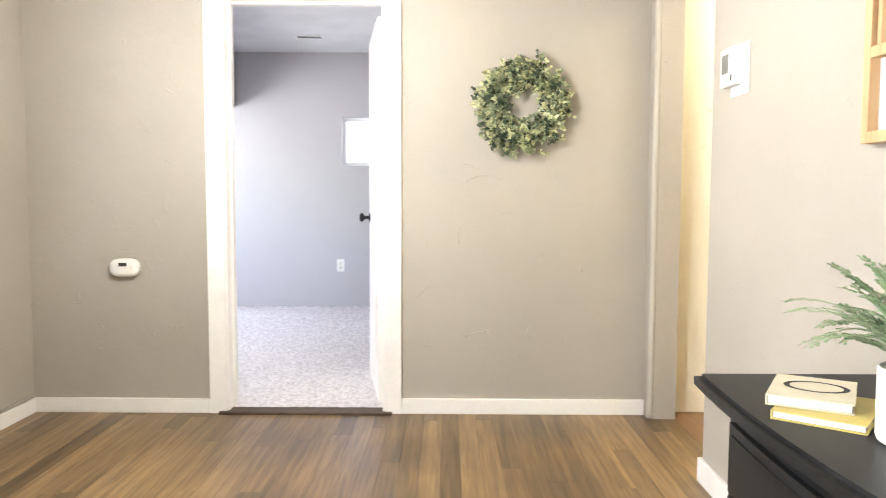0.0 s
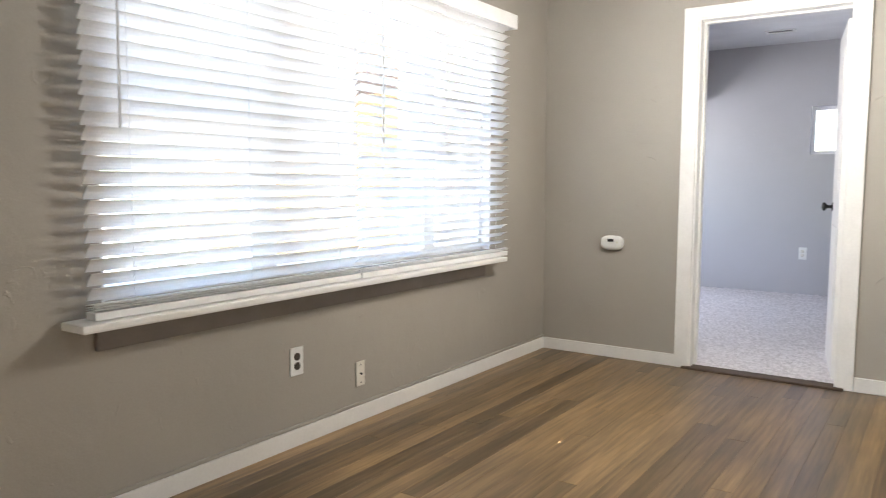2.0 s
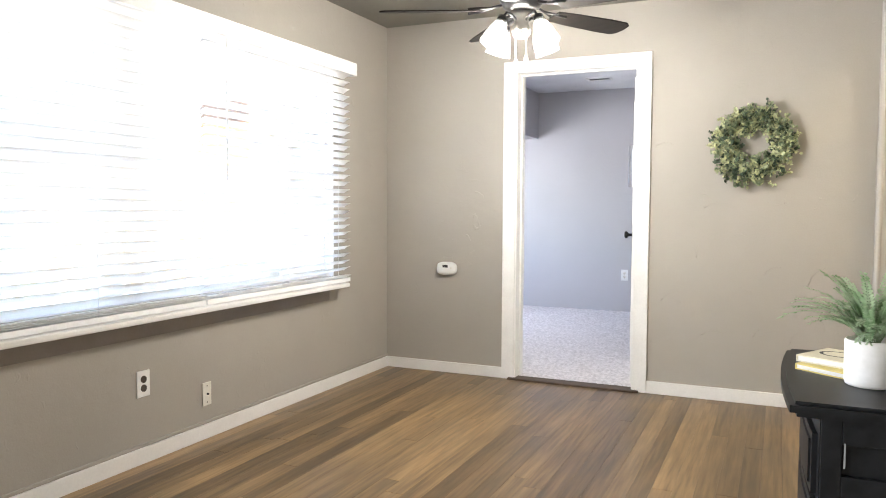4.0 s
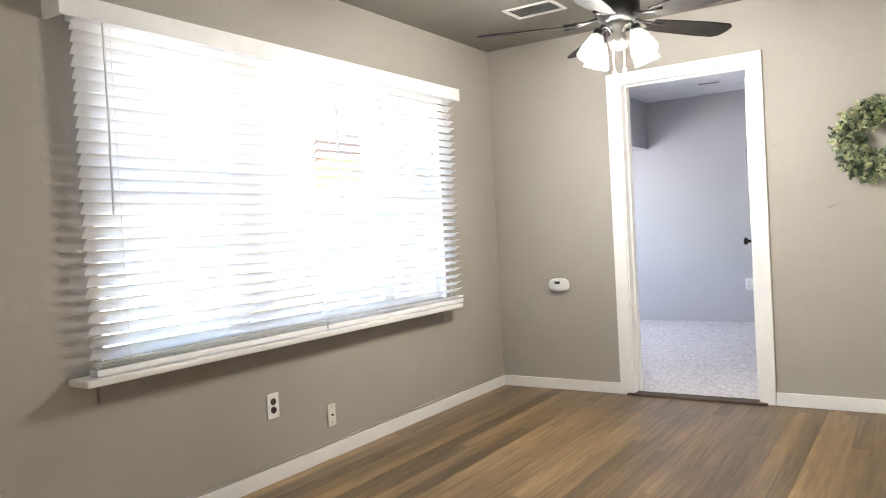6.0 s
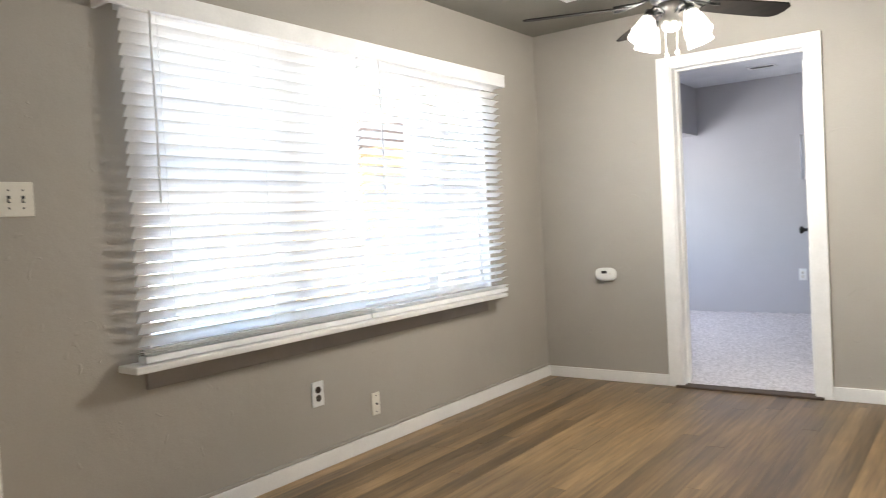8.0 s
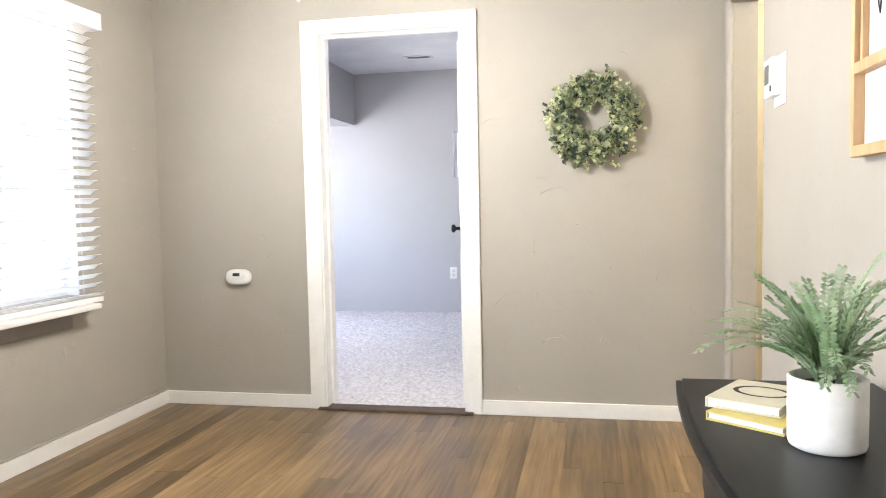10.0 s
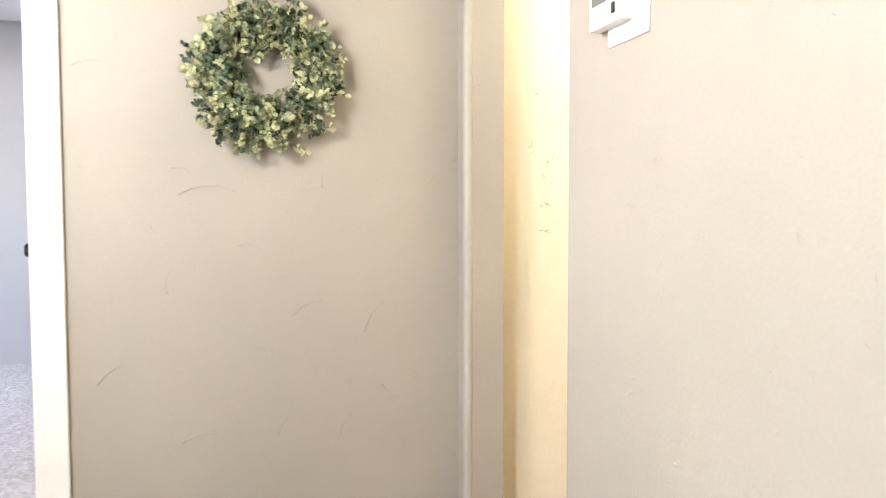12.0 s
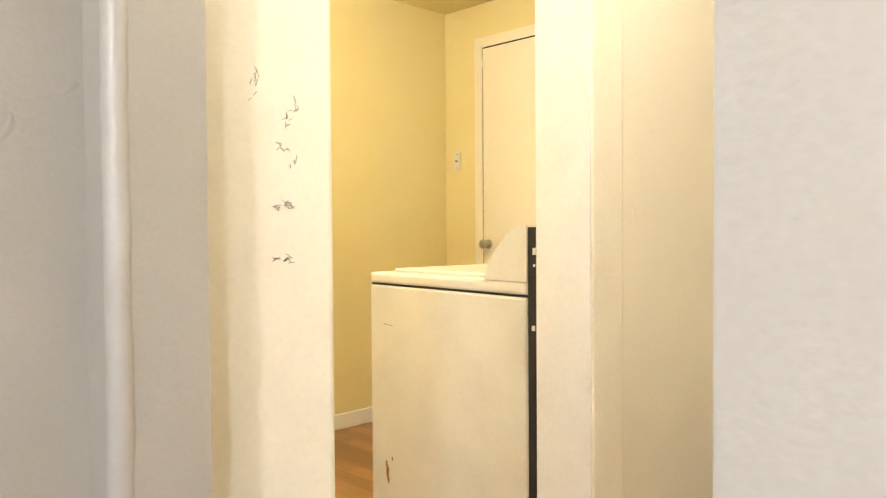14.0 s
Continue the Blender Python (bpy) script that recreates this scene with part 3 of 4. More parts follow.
def blind(y0, y1, tilt, gathered, wand_y):
    ob = thing("window_blind", "white faux-wood venetian blind, slats tilted half open", "blind", pose(BLIND_X, (y0 + y1) / 2, 2.03), "pair of window blinds")
    half = (y1 - y0) / 2
    bm = bmesh.new()
    n = 5
    rows = []
    for side in (-1, 1):
        for k in range(n):
            u = k / (n - 1) - 0.5
            sag = 0.003 * (1 - 4 * u * u)
            rows.append([bm.verts.new((u * 0.052, side * half, sag + lift)) for lift in (-0.0013, 0.0013)])
    for k in range(n - 1):
        a, b, c, d = rows[k], rows[k + 1], rows[n + k], rows[n + k + 1]
        bm.faces.new((a[1], b[1], d[1], c[1]))
        bm.faces.new((a[0], c[0], d[0], b[0]))
        bm.faces.new((a[0], b[0], b[1], a[1]))
        bm.faces.new((c[0], c[1], d[1], d[0]))
    bm.faces.new((rows[0][0], rows[0][1], rows[n][1], rows[n][0]))
    bm.faces.new((rows[n - 1][0], rows[2 * n - 1][0], rows[2 * n - 1][1], rows[n - 1][1]))
    count = 28
    first = part("slat", bm, SLAT, ob)
    random.seed(int(y0 * 100))
    step = (1.985 - 0.765) / (count - 1)
    for i in range(count):
        slat = first if i == 0 else new("slat", first.data)
        slat.parent = ob
        slat.matrix_basis = pose(0, random.uniform(-0.002, 0.002), 1.985 - 2.03 - i * step, random.uniform(-0.12, 0.12), -tilt + random.uniform(-2.0, 2.0), 0)
    for i in range(gathered):
        slat = new("slat", first.data)
        slat.parent = ob
        slat.matrix_basis = pose(random.uniform(-0.003, 0.003), random.uniform(-0.004, 0.004), 0.716 - 2.03 + i * 0.0075, 0, -4, 0)
    part("bottom_rail", boxes((-0.026, 0.026, -half, half, 0.684 - 2.03, 0.710 - 2.03), bevel=0.004), VINYL, ob)
    part("headrail", boxes((-0.035, 0.03, -half, half, 1.997 - 2.03, 2.045 - 2.03)), VINYL, ob)
    for f in (-0.78, 0.0, 0.78):
        bm = bmesh.new()
        for x in (-0.027, 0.027):
            tube(bm, [(x, f * half, -0.04), (x, f * half, -1.32)], 0.0009, 5)
        part("ladder_cord", bm, VINYL, ob)
    bm = bmesh.new()
    wy = wand_y - (y0 + y1) / 2
    tube(bm, [(0.04, wy, -0.03), (0.042, wy, -0.4), (0.043, wy - 0.004, -0.75)], 0.004, 8)
    part("wand", bm, WHITE_PLASTIC, ob, "slim translucent tilt wand")
    return ob


blind(0.225, 1.475, 53, 3, 0.325)
blind(1.485, 2.80, 27, 2, 1.62)
valance = thing("blind_valance", "white wooden valance with returned ends above the blinds", "valance", pose(0, 0, 0))
part("face_board", boxes((BLIND_X + 0.036, BLIND_X + 0.05, 0.155, 2.845, 1.995, 2.075), bevel=0.003), VINYL, valance)
for y in (0.155, 2.831):
    part("return", boxes((WEST, BLIND_X + 0.0355, y, y + 0.014, 1.995, 2.075), bevel=0.003), VINYL, valance)


# ---- front door ----
front = thing("door_frame_3", "white painted front door casing, chipped at the edge", "door frame", kind="structure")
part("casing_leg", boxes((WEST, WEST + 0.02, FRONT_Y1 - 0.006, FRONT_Y1 + 0.08, 0, FRONT_Z), bevel=0.004), WHITE, front)
part("casing_leg", boxes((WEST, WEST + 0.02, FRONT_Y0 - 0.08, FRONT_Y0 + 0.006, 0, FRONT_Z), bevel=0.004), WHITE, front)
part("casing_head", boxes((WEST, WEST + 0.021, FRONT_Y0 - 0.08, FRONT_Y1 + 0.08, FRONT_Z, FRONT_Z + 0.085), bevel=0.004), WHITE, front)
part("jamb", boxes((WEST - 0.16, WEST + 0.012, FRONT_Y1 - 0.025, FRONT_Y1, 0, FRONT_Z - 0.025)), WHITE, front)
part("jamb", boxes((WEST - 0.16, WEST + 0.012, FRONT_Y0, FRONT_Y0 + 0.025, 0, FRONT_Z - 0.025)), WHITE, front)
part("head_jamb", boxes((WEST - 0.16, WEST + 0.012, FRONT_Y0, FRONT_Y1, FRONT_Z - 0.025, FRONT_Z)), WHITE, front)
part("stop", boxes((WEST - 0.085, WEST - 0.06, FRONT_Y1 - 0.04, FRONT_Y1 - 0.025, 0, FRONT_Z - 0.025), bevel=0.003), WHITE, front)
part("strike_plate", boxes((WEST - 0.05, WEST - 0.02, FRONT_Y1 - 0.0275, FRONT_Y1 - 0.025, 0.98, 1.05)), NICKEL, front)
part("deadbolt_plate", boxes((WEST - 0.05, WEST - 0.02, FRONT_Y1 - 0.0275, FRONT_Y1 - 0.025, 0.86, 0.92)), NICKEL, front)
storm = thing("storm_door", "white full-glass storm door, closed, with a lever handle", "door")
SX0, SX1, SY0, SY1 = WEST - 0.135, WEST - 0.098, FRONT_Y0 + 0.028, FRONT_Y1 - 0.028
part("stile", boxes((SX0, SX1, SY1 - 0.085, SY1, 0.02, FRONT_Z - 0.03), bevel=0.005), VINYL, storm)
part("stile", boxes((SX0, SX1, SY0, SY0 + 0.085, 0.02, FRONT_Z - 0.03), bevel=0.005), VINYL, storm)
part("top_rail", boxes((SX0, SX1, SY0 + 0.085, SY1 - 0.085, FRONT_Z - 0.12, FRONT_Z - 0.03), bevel=0.005), VINYL, storm)
part("bottom_rail", boxes((SX0, SX1, SY0 + 0.085, SY1 - 0.085, 0.02, 0.17), bevel=0.005), VINYL, storm)
part("gasket", boxes((SX0 + 0.004, SX1 - 0.004, SY1 - 0.093, SY1 - 0.085, 0.17, FRONT_Z - 0.12), (SX0 + 0.004, SX1 - 0.004, SY0 + 0.085, SY1 - 0.093, FRONT_Z - 0.127, FRONT_Z - 0.12)), DARK, storm)
pane = part("pane", boxes(((SX0 + SX1) / 2 - 0.002, (SX0 + SX1) / 2 + 0.002, SY0 + 0.085, SY1 - 0.093, 0.17, FRONT_Z - 0.127)), PANE, storm)
pane.visible_shadow = False
hy = SY1 - 0.04
plate = part("handle_plate", boxes((SX1, SX1 + 0.006, hy - 0.014, hy + 0.014, 0.90, 1.10), bevel=0.003), WHITE_PLASTIC, storm, "white handle escutcheon")
bm = bmesh.new()
tube(bm, [(SX1 + 0.005, hy, 1.045), (SX1 + 0.045, hy, 1.047), (SX1 + 0.06, hy - 0.02, 1.047), (SX1 + 0.06, hy - 0.07, 1.04), (SX1 + 0.058, hy - 0.12, 1.022)], 0.007, 8)
part("lever", bm, NICKEL, plate, "satin chrome lever", smooth=True)
part("latch_knob", boxes((SX1 + 0.006, SX1 + 0.018, hy - 0.008, hy + 0.008, 0.95, 0.985), bevel=0.003), DARK, plate)
for z in (0.912, 1.088):
    part("screw", boxes((SX1 + 0.006, SX1 + 0.008, hy - 0.004, hy + 0.004, z - 0.004, z + 0.004)), DARK, plate)


# ---- wall plates ----
def outlet(m, label, holes="duplex", sockets=PLASTIC):
    """Plate in its local xz plane, facing -y."""
    ob = thing("wall_outlet" if holes == "duplex" else "wall_plate", label, "outlet" if holes == "duplex" else "wall plate", m)
    if holes == "duplex":
        part("plate", boxes((-0.037, 0.037, -0.006, 0, -0.06, 0.06), bevel=0.002), WHITE_PLASTIC, ob)
        for z in (-0.02, 0.02):
            bm = bmesh.new()
            lathe(bm, [(0.0165, 0), (0.0165, 0.003)], 20, pose(0, -0.006, z, 90))
            face = part("socket", bm, sockets, ob)
            part("slot", boxes((-0.008, -0.0055, -0.0098, -0.0085, z - 0.001, z + 0.007), (0.0055, 0.008, -0.0098, -0.0085, z - 0.001, z + 0.007), (-0.0025, 0.0025, -0.0098, -0.0085, z - 0.010, z - 0.005)), DARK, face)
    else:
        part("plate", boxes((-0.03, 0.03, -0.006, 0, -0.058, 0.058), bevel=0.002), PLASTIC, ob)
        bm = bmesh.new()
        lathe(bm, [(0.005, 0), (0.005, 0.009), (0.002, 0.010)], 12, pose(0, -0.006, 0, 90))
        part("jack", bm, DARK, ob)
        for z in (-0.042, 0.042):
            bm = bmesh.new()
            lathe(bm, [(0.0032, 0), (0.0032, 0.0014)], 10, pose(0, -0.006, z, 90))
            part("screw", bm, DARK, ob)
    return ob


outlet(pose(WEST, 1.155, 0.362, 0, 0, 90), "white duplex outlet with brown sockets below the window", sockets=BROWN)
outlet(pose(WEST, 1.562, 0.223, 0, 0, 90), "small ivory cable jack plate above the baseboard", "coax")
outlet(pose(-0.92, BACK_Y, 0.42), "white duplex outlet on the grey bedroom wall")

switch = thing("light_switch", "ivory double toggle switch plate beside the front door", "light switch", pose(WEST, -0.153, 1.302, 0, 0, 90))
part("plate", boxes((-0.058, 0.058, -0.006, 0, -0.058, 0.058), bevel=0.002), PLASTIC, switch)
for x in (-0.023, 0.023):
    part("slot", boxes((x - 0.005, x + 0.005, -0.0072, -0.006, -0.012, 0.012)), DARK, switch)
    part("toggle", boxes((x - 0.004, x + 0.004, -0.018, -0.0072, -0.008, 0.001), bevel=0.001), PLASTIC, switch)
    for z in (-0.03, 0.03):
        part("screw", boxes((x - 0.003, x + 0.003, -0.0072, -0.006, z - 0.003, z + 0.003)), DARK, switch)

# detector plugged into an outlet
co = thing("carbon_monoxide_alarm", "white plug-in alarm with a small dark display", "alarm", pose(-1.485, NORTH, 0.735))
bm = bmesh.new()
rings = []
for inset, y in ((0.004, 0.0), (0.0, -0.008), (0.0, -0.024), (0.005, -0.035), (0.014, -0.0415), (0.03, -0.042)):
    ring = []
    for k in range(32):
        t = 2 * math.pi * k / 32
        c, d = math.cos(t), math.sin(t)
        ring.append(bm.verts.new(((0.074 - inset) * math.copysign(abs(c) ** 0.62, c), y, (0.046 - inset) * math.copysign(abs(d) ** 0.75, d))))
    rings.append(ring)
for low, high in zip(rings, rings[1:]):
    for k in range(32):
        j = (k + 1) % 32
        bm.faces.new((low[k], low[j], high[j], high[k]))
bm.faces.new(rings[-1])
bm.faces.new(rings[0][::-1])
part("body", bm, WHITE_PLASTIC, co, smooth=True)
part("display", boxes((-0.022, 0.018, -0.0435, -0.042, 0.008, 0.026), bevel=0.0005), DARK, co)
bm = bmesh.new()
lathe(bm, [(0.007, 0), (0.006, 0.002)], 12, pose(0.04, -0.042, 0.005, 90))
part("button", bm, PLASTIC, co)
part("outlet_plate", boxes((-0.035, 0.035, -0.005, 0, 0.0435, 0.078), bevel=0.002), GREIGE, co, "top of the painted outlet plate behind")

thermostat = thing("thermostat", "white thermostat with a grey display on a wall plate", "thermostat", pose(EAST, 2.315, 1.53, 0, 0, -90))
part("wall_plate", boxes((-0.055, 0.095, -0.005, 0, -0.095, 0.075), bevel=0.002), WHITE_PLASTIC, thermostat)
part("body", boxes((-0.085, 0.04, -0.032, -0.005, -0.06, 0.07), bevel=0.004), WHITE_PLASTIC, thermostat)
part("display", boxes((-0.07, -0.01, -0.0335, -0.032, -0.015, 0.05)), SCREEN, thermostat)
part("button", boxes((0.012, 0.022, -0.035, -0.032, -0.045, -0.025)), DARK, thermostat)


# ---- bedroom door ----
leaf = thing("door_1", "white painted bedroom door standing open", "door", pose(DOOR_R - 0.02, NORTH + 0.155, 0.012, 0, 0, 99.5), kind="structure")
part("leaf", boxes((0, 0.70, -0.0, 0.035, 0, 1.99), bevel=0.002), WHITE, leaf)
for z0, z1 in ((0.2, 0.85), (1.05, 1.85)):
    part("panel", boxes((0.12, 0.58, 0.035, 0.039, z0, z1), bevel=0.0015), WHITE, leaf)
for side, y in ((1, 0.035), (-1, 0.0)):
    bm = bmesh.new()
    lathe(bm, [(0.028, 0), (0.028, 0.005), (0.011, 0.009), (0.011, 0.032), (0.024, 0.04), (0.028, 0.052), (0.02, 0.062), (0.004, 0.064)], 20, pose(0.635, y, 0.955, -90 * side))
    part("knob", bm, BLACK_METAL, leaf, "black round knob", smooth=True)
for z in (0.2, 1.0, 1.8):
    part("hinge", boxes((-0.012, 0.004, -0.004, 0.012, z, z + 0.09)), NICKEL, leaf)


# ---- back room ----
random.seed(2)
bm = bmesh.new()
N = 150
grid = [[bm.verts.new((-3.06 + 4.04 * i / N, NORTH + 0.05 + (BACK_Y - NORTH - 0.05) * j / N, 0.008 + 0.016 * noise.noise(Vector((i * 0.9, j * 0.9, 3))) + random.uniform(0, 0.011))) for j in range(N + 1)] for i in range(N + 1)]
for i in range(N):
    for j in range(N):
        if j > 3 or DOOR_L < -3.06 + 4.04 * (i + 0.5) / N < DOOR_R:
            bm.faces.new((grid[i][j], grid[i + 1][j], grid[i + 1][j + 1], grid[i][j + 1]))
part("carpet", bm, CARPET, kind="structure", label="pale shaggy bedroom carpet", smooth=True)
structure("floor_back_room", [(-3.2, 1.1, NORTH, BACK_Y + 0.14, -0.1, -0.03)], CONCRETE, "subfloor under the carpet")


def small_window(x0, x1, z0, z1, name):
    ob = thing(name, "small white high window", "window", kind="structure")
    y = BACK_Y + 0.05
    part("window_frame", boxes((x0, x0 + 0.035, y, y + 0.05, z0, z1), (x1 - 0.035, x1, y, y + 0.05, z0, z1), (x0 + 0.035, x1 - 0.035, y, y + 0.05, z0, z0 + 0.035), (x0 + 0.035, x1 - 0.035, y, y + 0.05, z1 - 0.035, z1)), VINYL, ob)
    glazing = part("pane", boxes((x0 + 0.035, x1 - 0.035, y + 0.02, y + 0.024, z0 + 0.035, z1 - 0.035)), PANE, ob)
    glazing.visible_shadow = False
    part("casing", boxes((x0 - 0.05, x0, BACK_Y - 0.012, BACK_Y, z0 - 0.05, z1 + 0.05), (x1, x1 + 0.05, BACK_Y - 0.012, BACK_Y, z0 - 0.05, z1 + 0.05),
         (x0, x1, BACK_Y - 0.012, BACK_Y, z1, z1 + 0.05), (x0, x1, BACK_Y - 0.012, BACK_Y, z0 - 0.05, z0)), GREY, ob)


small_window(*W1, "window_2")
small_window(*W2, "window_3")
west_window = thing("window_4", "white bedroom window", "window", kind="structure")
part("window_frame", boxes((-3.15, -3.1, 4.3, 4.35, 0.75, 1.9), (-3.15, -3.1, 6.35, 6.4, 0.75, 1.9), (-3.15, -3.1, 4.35, 6.35, 0.75, 0.8), (-3.15, -3.1, 4.35, 6.35, 1.85, 1.9), (-3.15, -3.1, 5.32, 5.38, 0.8, 1.85)), VINYL, west_window)


def register(m, label, wide, deep, slats):
    """Ceiling vent in its local xy plane, facing down."""
    ob = thing("ceiling_vent", label, "vent", m)
    part("frame", boxes((-wide, wide, -deep, -deep + 0.02, -0.008, 0), (-wide, wide, deep - 0.02, deep, -0.008, 0), (-wide, -wide + 0.02, -deep + 0.02, deep - 0.02, -0.008, 0), (wide - 0.02, wide, -deep + 0.02, deep - 0.02, -0.008, 0)), WHITE, ob)
    part("duct", boxes((-wide + 0.02, wide - 0.02, -deep + 0.02, deep - 0.02, -0.001, 0)), DARK, ob)
    for k in range(slats):
        x = -wide + 0.03 + (2 * wide - 0.06) * k / (slats - 1)
        part("slat", boxes((-0.006, 0.006, -deep + 0.02, deep - 0.02, -0.0006, 0.0006)), WHITE, ob, at=pose(x, 0, -0.005, 0, 35, 0))
    return ob


register(pose(-1.08, 6.3, BACK_TOP), "white slatted bedroom ceiling vent", 0.125, 0.07, 11)
register(pose(-1.23, 2.72, TOP), "white slatted ceiling vent beside the fan", 0.16, 0.11, 13)


# ---- ceiling fan ----
FAN = (-0.495, 2.05)
fan = thing("ceiling_fan", "dark five-blade ceiling fan with four lit glass shades", "ceiling fan", pose(FAN[0], FAN[1], TOP))
bm = bmesh.new()
lathe(bm, [(0.065, -0.05), (0.075, -0.02), (0.07, 0.0)], 28)
part("canopy", bm, BLACK_METAL, fan, smooth=True)
bm = bmesh.new()
lathe(bm, [(0.013, -0.22), (0.013, -0.045)], 14)
part("downrod", bm, BLACK_METAL, fan, smooth=True)
bm = bmesh.new()
lathe(bm, [(0.05, -0.365), (0.085, -0.35), (0.105, -0.31), (0.105, -0.26), (0.08, -0.225), (0.03, -0.215)], 32)
part("motor", bm, BLACK_METAL, fan, smooth=True)
bm = bmesh.new()
lathe(bm, [(0.012, -0.49), (0.034, -0.48), (0.045, -0.45), (0.032, -0.42), (0.038, -0.39), (0.055, -0.365)], 28)
part("light_hub", bm, NICKEL, fan, "brushed nickel light kit hub", smooth=True)
for k in range(5):
    turn = 57 + 72 * k
    at = pose(0, 0, -0.36, 0, 0, turn)
    bm = bmesh.new()
    outline = [(0.19, -0.048), (0.30, -0.058), (0.52, -0.068), (0.63, -0.066), (0.66, -0.045), (0.668, 0.0), (0.66, 0.045), (0.63, 0.066), (0.52, 0.068), (0.30, 0.058), (0.19, 0.048)]
    low = [bm.verts.new((x, y, -0.003 - 0.2 * y)) for x, y in outline]
    high = [bm.verts.new((x, y, 0.003 - 0.2 * y)) for x, y in outline]
    bm.faces.new(high)
    bm.faces.new(low[::-1])
    for i in range(len(outline)):
        j = (i + 1) % len(outline)
        bm.faces.new((low[i], low[j], high[j], high[i]))
    blade = part("blade", bm, BLADE, fan, "dark espresso wood blade", at=at)
    bm = bmesh.new()
    tube(bm, [(0.09, 0, 0.025), (0.14, 0.0, 0.012), (0.2, 0.025, 0.004), (0.25, 0.03, 0.0)], 0.007, 8)
    tube(bm, [(0.14, 0.0, 0.012), (0.2, -0.025, 0.0), (0.25, -0.03, -0.004)], 0.007, 8)
    part("blade_iron", bm, BLACK_METAL, blade, smooth=True)
for k in range(4):
    a = radians(60 + 90 * k)
    c, s = math.cos(a), math.sin(a)
    bm = bmesh.new()
    tube(bm, [(0.03 * c, 0.03 * s, -0.408), (0.06 * c, 0.06 * s, -0.388), (0.09 * c, 0.09 * s, -0.383), (0.112 * c, 0.112 * s, -0.408)], 0.0065, 8)
    arm = part("lamp_arm", bm, BLACK_METAL, fan, smooth=True)
    m = pose(0.112 * c, 0.112 * s, -0.408) @ Matrix.Rotation(a, 4, "Z") @ Matrix.Rotation(radians(155), 4, "Y")
    bm = bmesh.new()
    lathe(bm, [(0.024, 0.0), (0.026, 0.03)], 20, m)
    part("socket", bm, BLACK_METAL, arm, smooth=True)
    bm = bmesh.new()
    lathe(bm, [(0.028, 0.025), (0.036, 0.05), (0.05, 0.09), (0.062, 0.14), (0.058, 0.14), (0.046, 0.09), (0.032, 0.05), (0.024, 0.027)], 24, m, closed=False)
    shade = part("shade", bm, SHADE, arm, "clear ribbed bell glass shade", smooth=True)
    shade.visible_shadow = False
    bm = bmesh.new()
    lathe(bm, [(0.012, 0.03), (0.022, 0.06), (0.027, 0.085), (0.02, 0.108), (0.006, 0.114)], 16, m)
    part("bulb", bm, BULB, arm, smooth=True)
for x, y, z in ((0.028, -0.012, -0.575), (-0.02, -0.02, -0.585)):
    bm = bmesh.new()
    tube(bm, [(x, y, -0.47), (x, y, z)], 0.0014, 5)
    chain = part("pull_chain", bm, NICKEL, fan)
    bm = bmesh.new()
    lathe(bm, [(0.003, z - 0.022), (0.0085, z - 0.016), (0.009, z - 0.008), (0.003, z)], 12, pose(x, y, 0))
    part("pull_knob", bm, PLASTIC, chain, smooth=True)
lamp("fan_light", "POINT", 8.0, pose(FAN[0], FAN[1], TOP - 0.6), (1, 0.95, 0.89), radius=0.14)


# ---- dresser with fern and books ----
DX1, DY0, DY1, DZ = 1.07, 0.64, 1.37, 0.705
dresser = thing("dresser", "black painted bow-front chest with worn edges", "dresser", pose(0, 0, 0))


def bow(y, x_end, deep):
    u = (y - (DY0 + DY1) / 2) / ((DY1 - DY0) / 2)
    return x_end - deep * (1 - u * u)


def bowed(bm, x_back, x_end, deep, y0, y1, z0, z1, n=12):
    rows = []
    for k in range(n + 1):
        y = y0 + (y1 - y0) * k / n
        f = bow(y, x_end, deep)
        rows.append([bm.verts.new(p) for p in ((f, y, z0), (f, y, z1), (x_back, y, z1), (x_back, y, z0))])
    for a, b in zip(rows, rows[1:]):
        for i in range(4):
            j = (i + 1) % 4
            bm.faces.new((a[i], b[i], b[j], a[j]))
    bm.faces.new(rows[0])
    bm.faces.new(rows[-1][::-1])


bm = bmesh.new()
bowed(bm, DX1 + 0.015, 0.675, 0.018, DY0, DY1, DZ - 0.008, DZ)
part("top", bm, BLACK_WOOD, dresser)
bm = bmesh.new()
bowed(bm, DX1 + 0.015, 0.661, 0.018, DY0 - 0.014, DY1 + 0.014, DZ - 0.026, DZ - 0.0085)
part("top_edge", bm, BLACK_WOOD, dresser)
bm = bmesh.new()
bowed(bm, DX1 + 0.012, 0.679, 0.018, DY0, DY1, DZ - 0.038, DZ - 0.0265)
part("cove", bm, BLACK_WOOD, dresser)
bm = bmesh.new()
bowed(bm, DX1, 0.733, 0.018, DY0 + 0.03, DY1 - 0.03, 0.085, DZ - 0.0385)
part("carcass", bm, BLACK_WOOD, dresser)
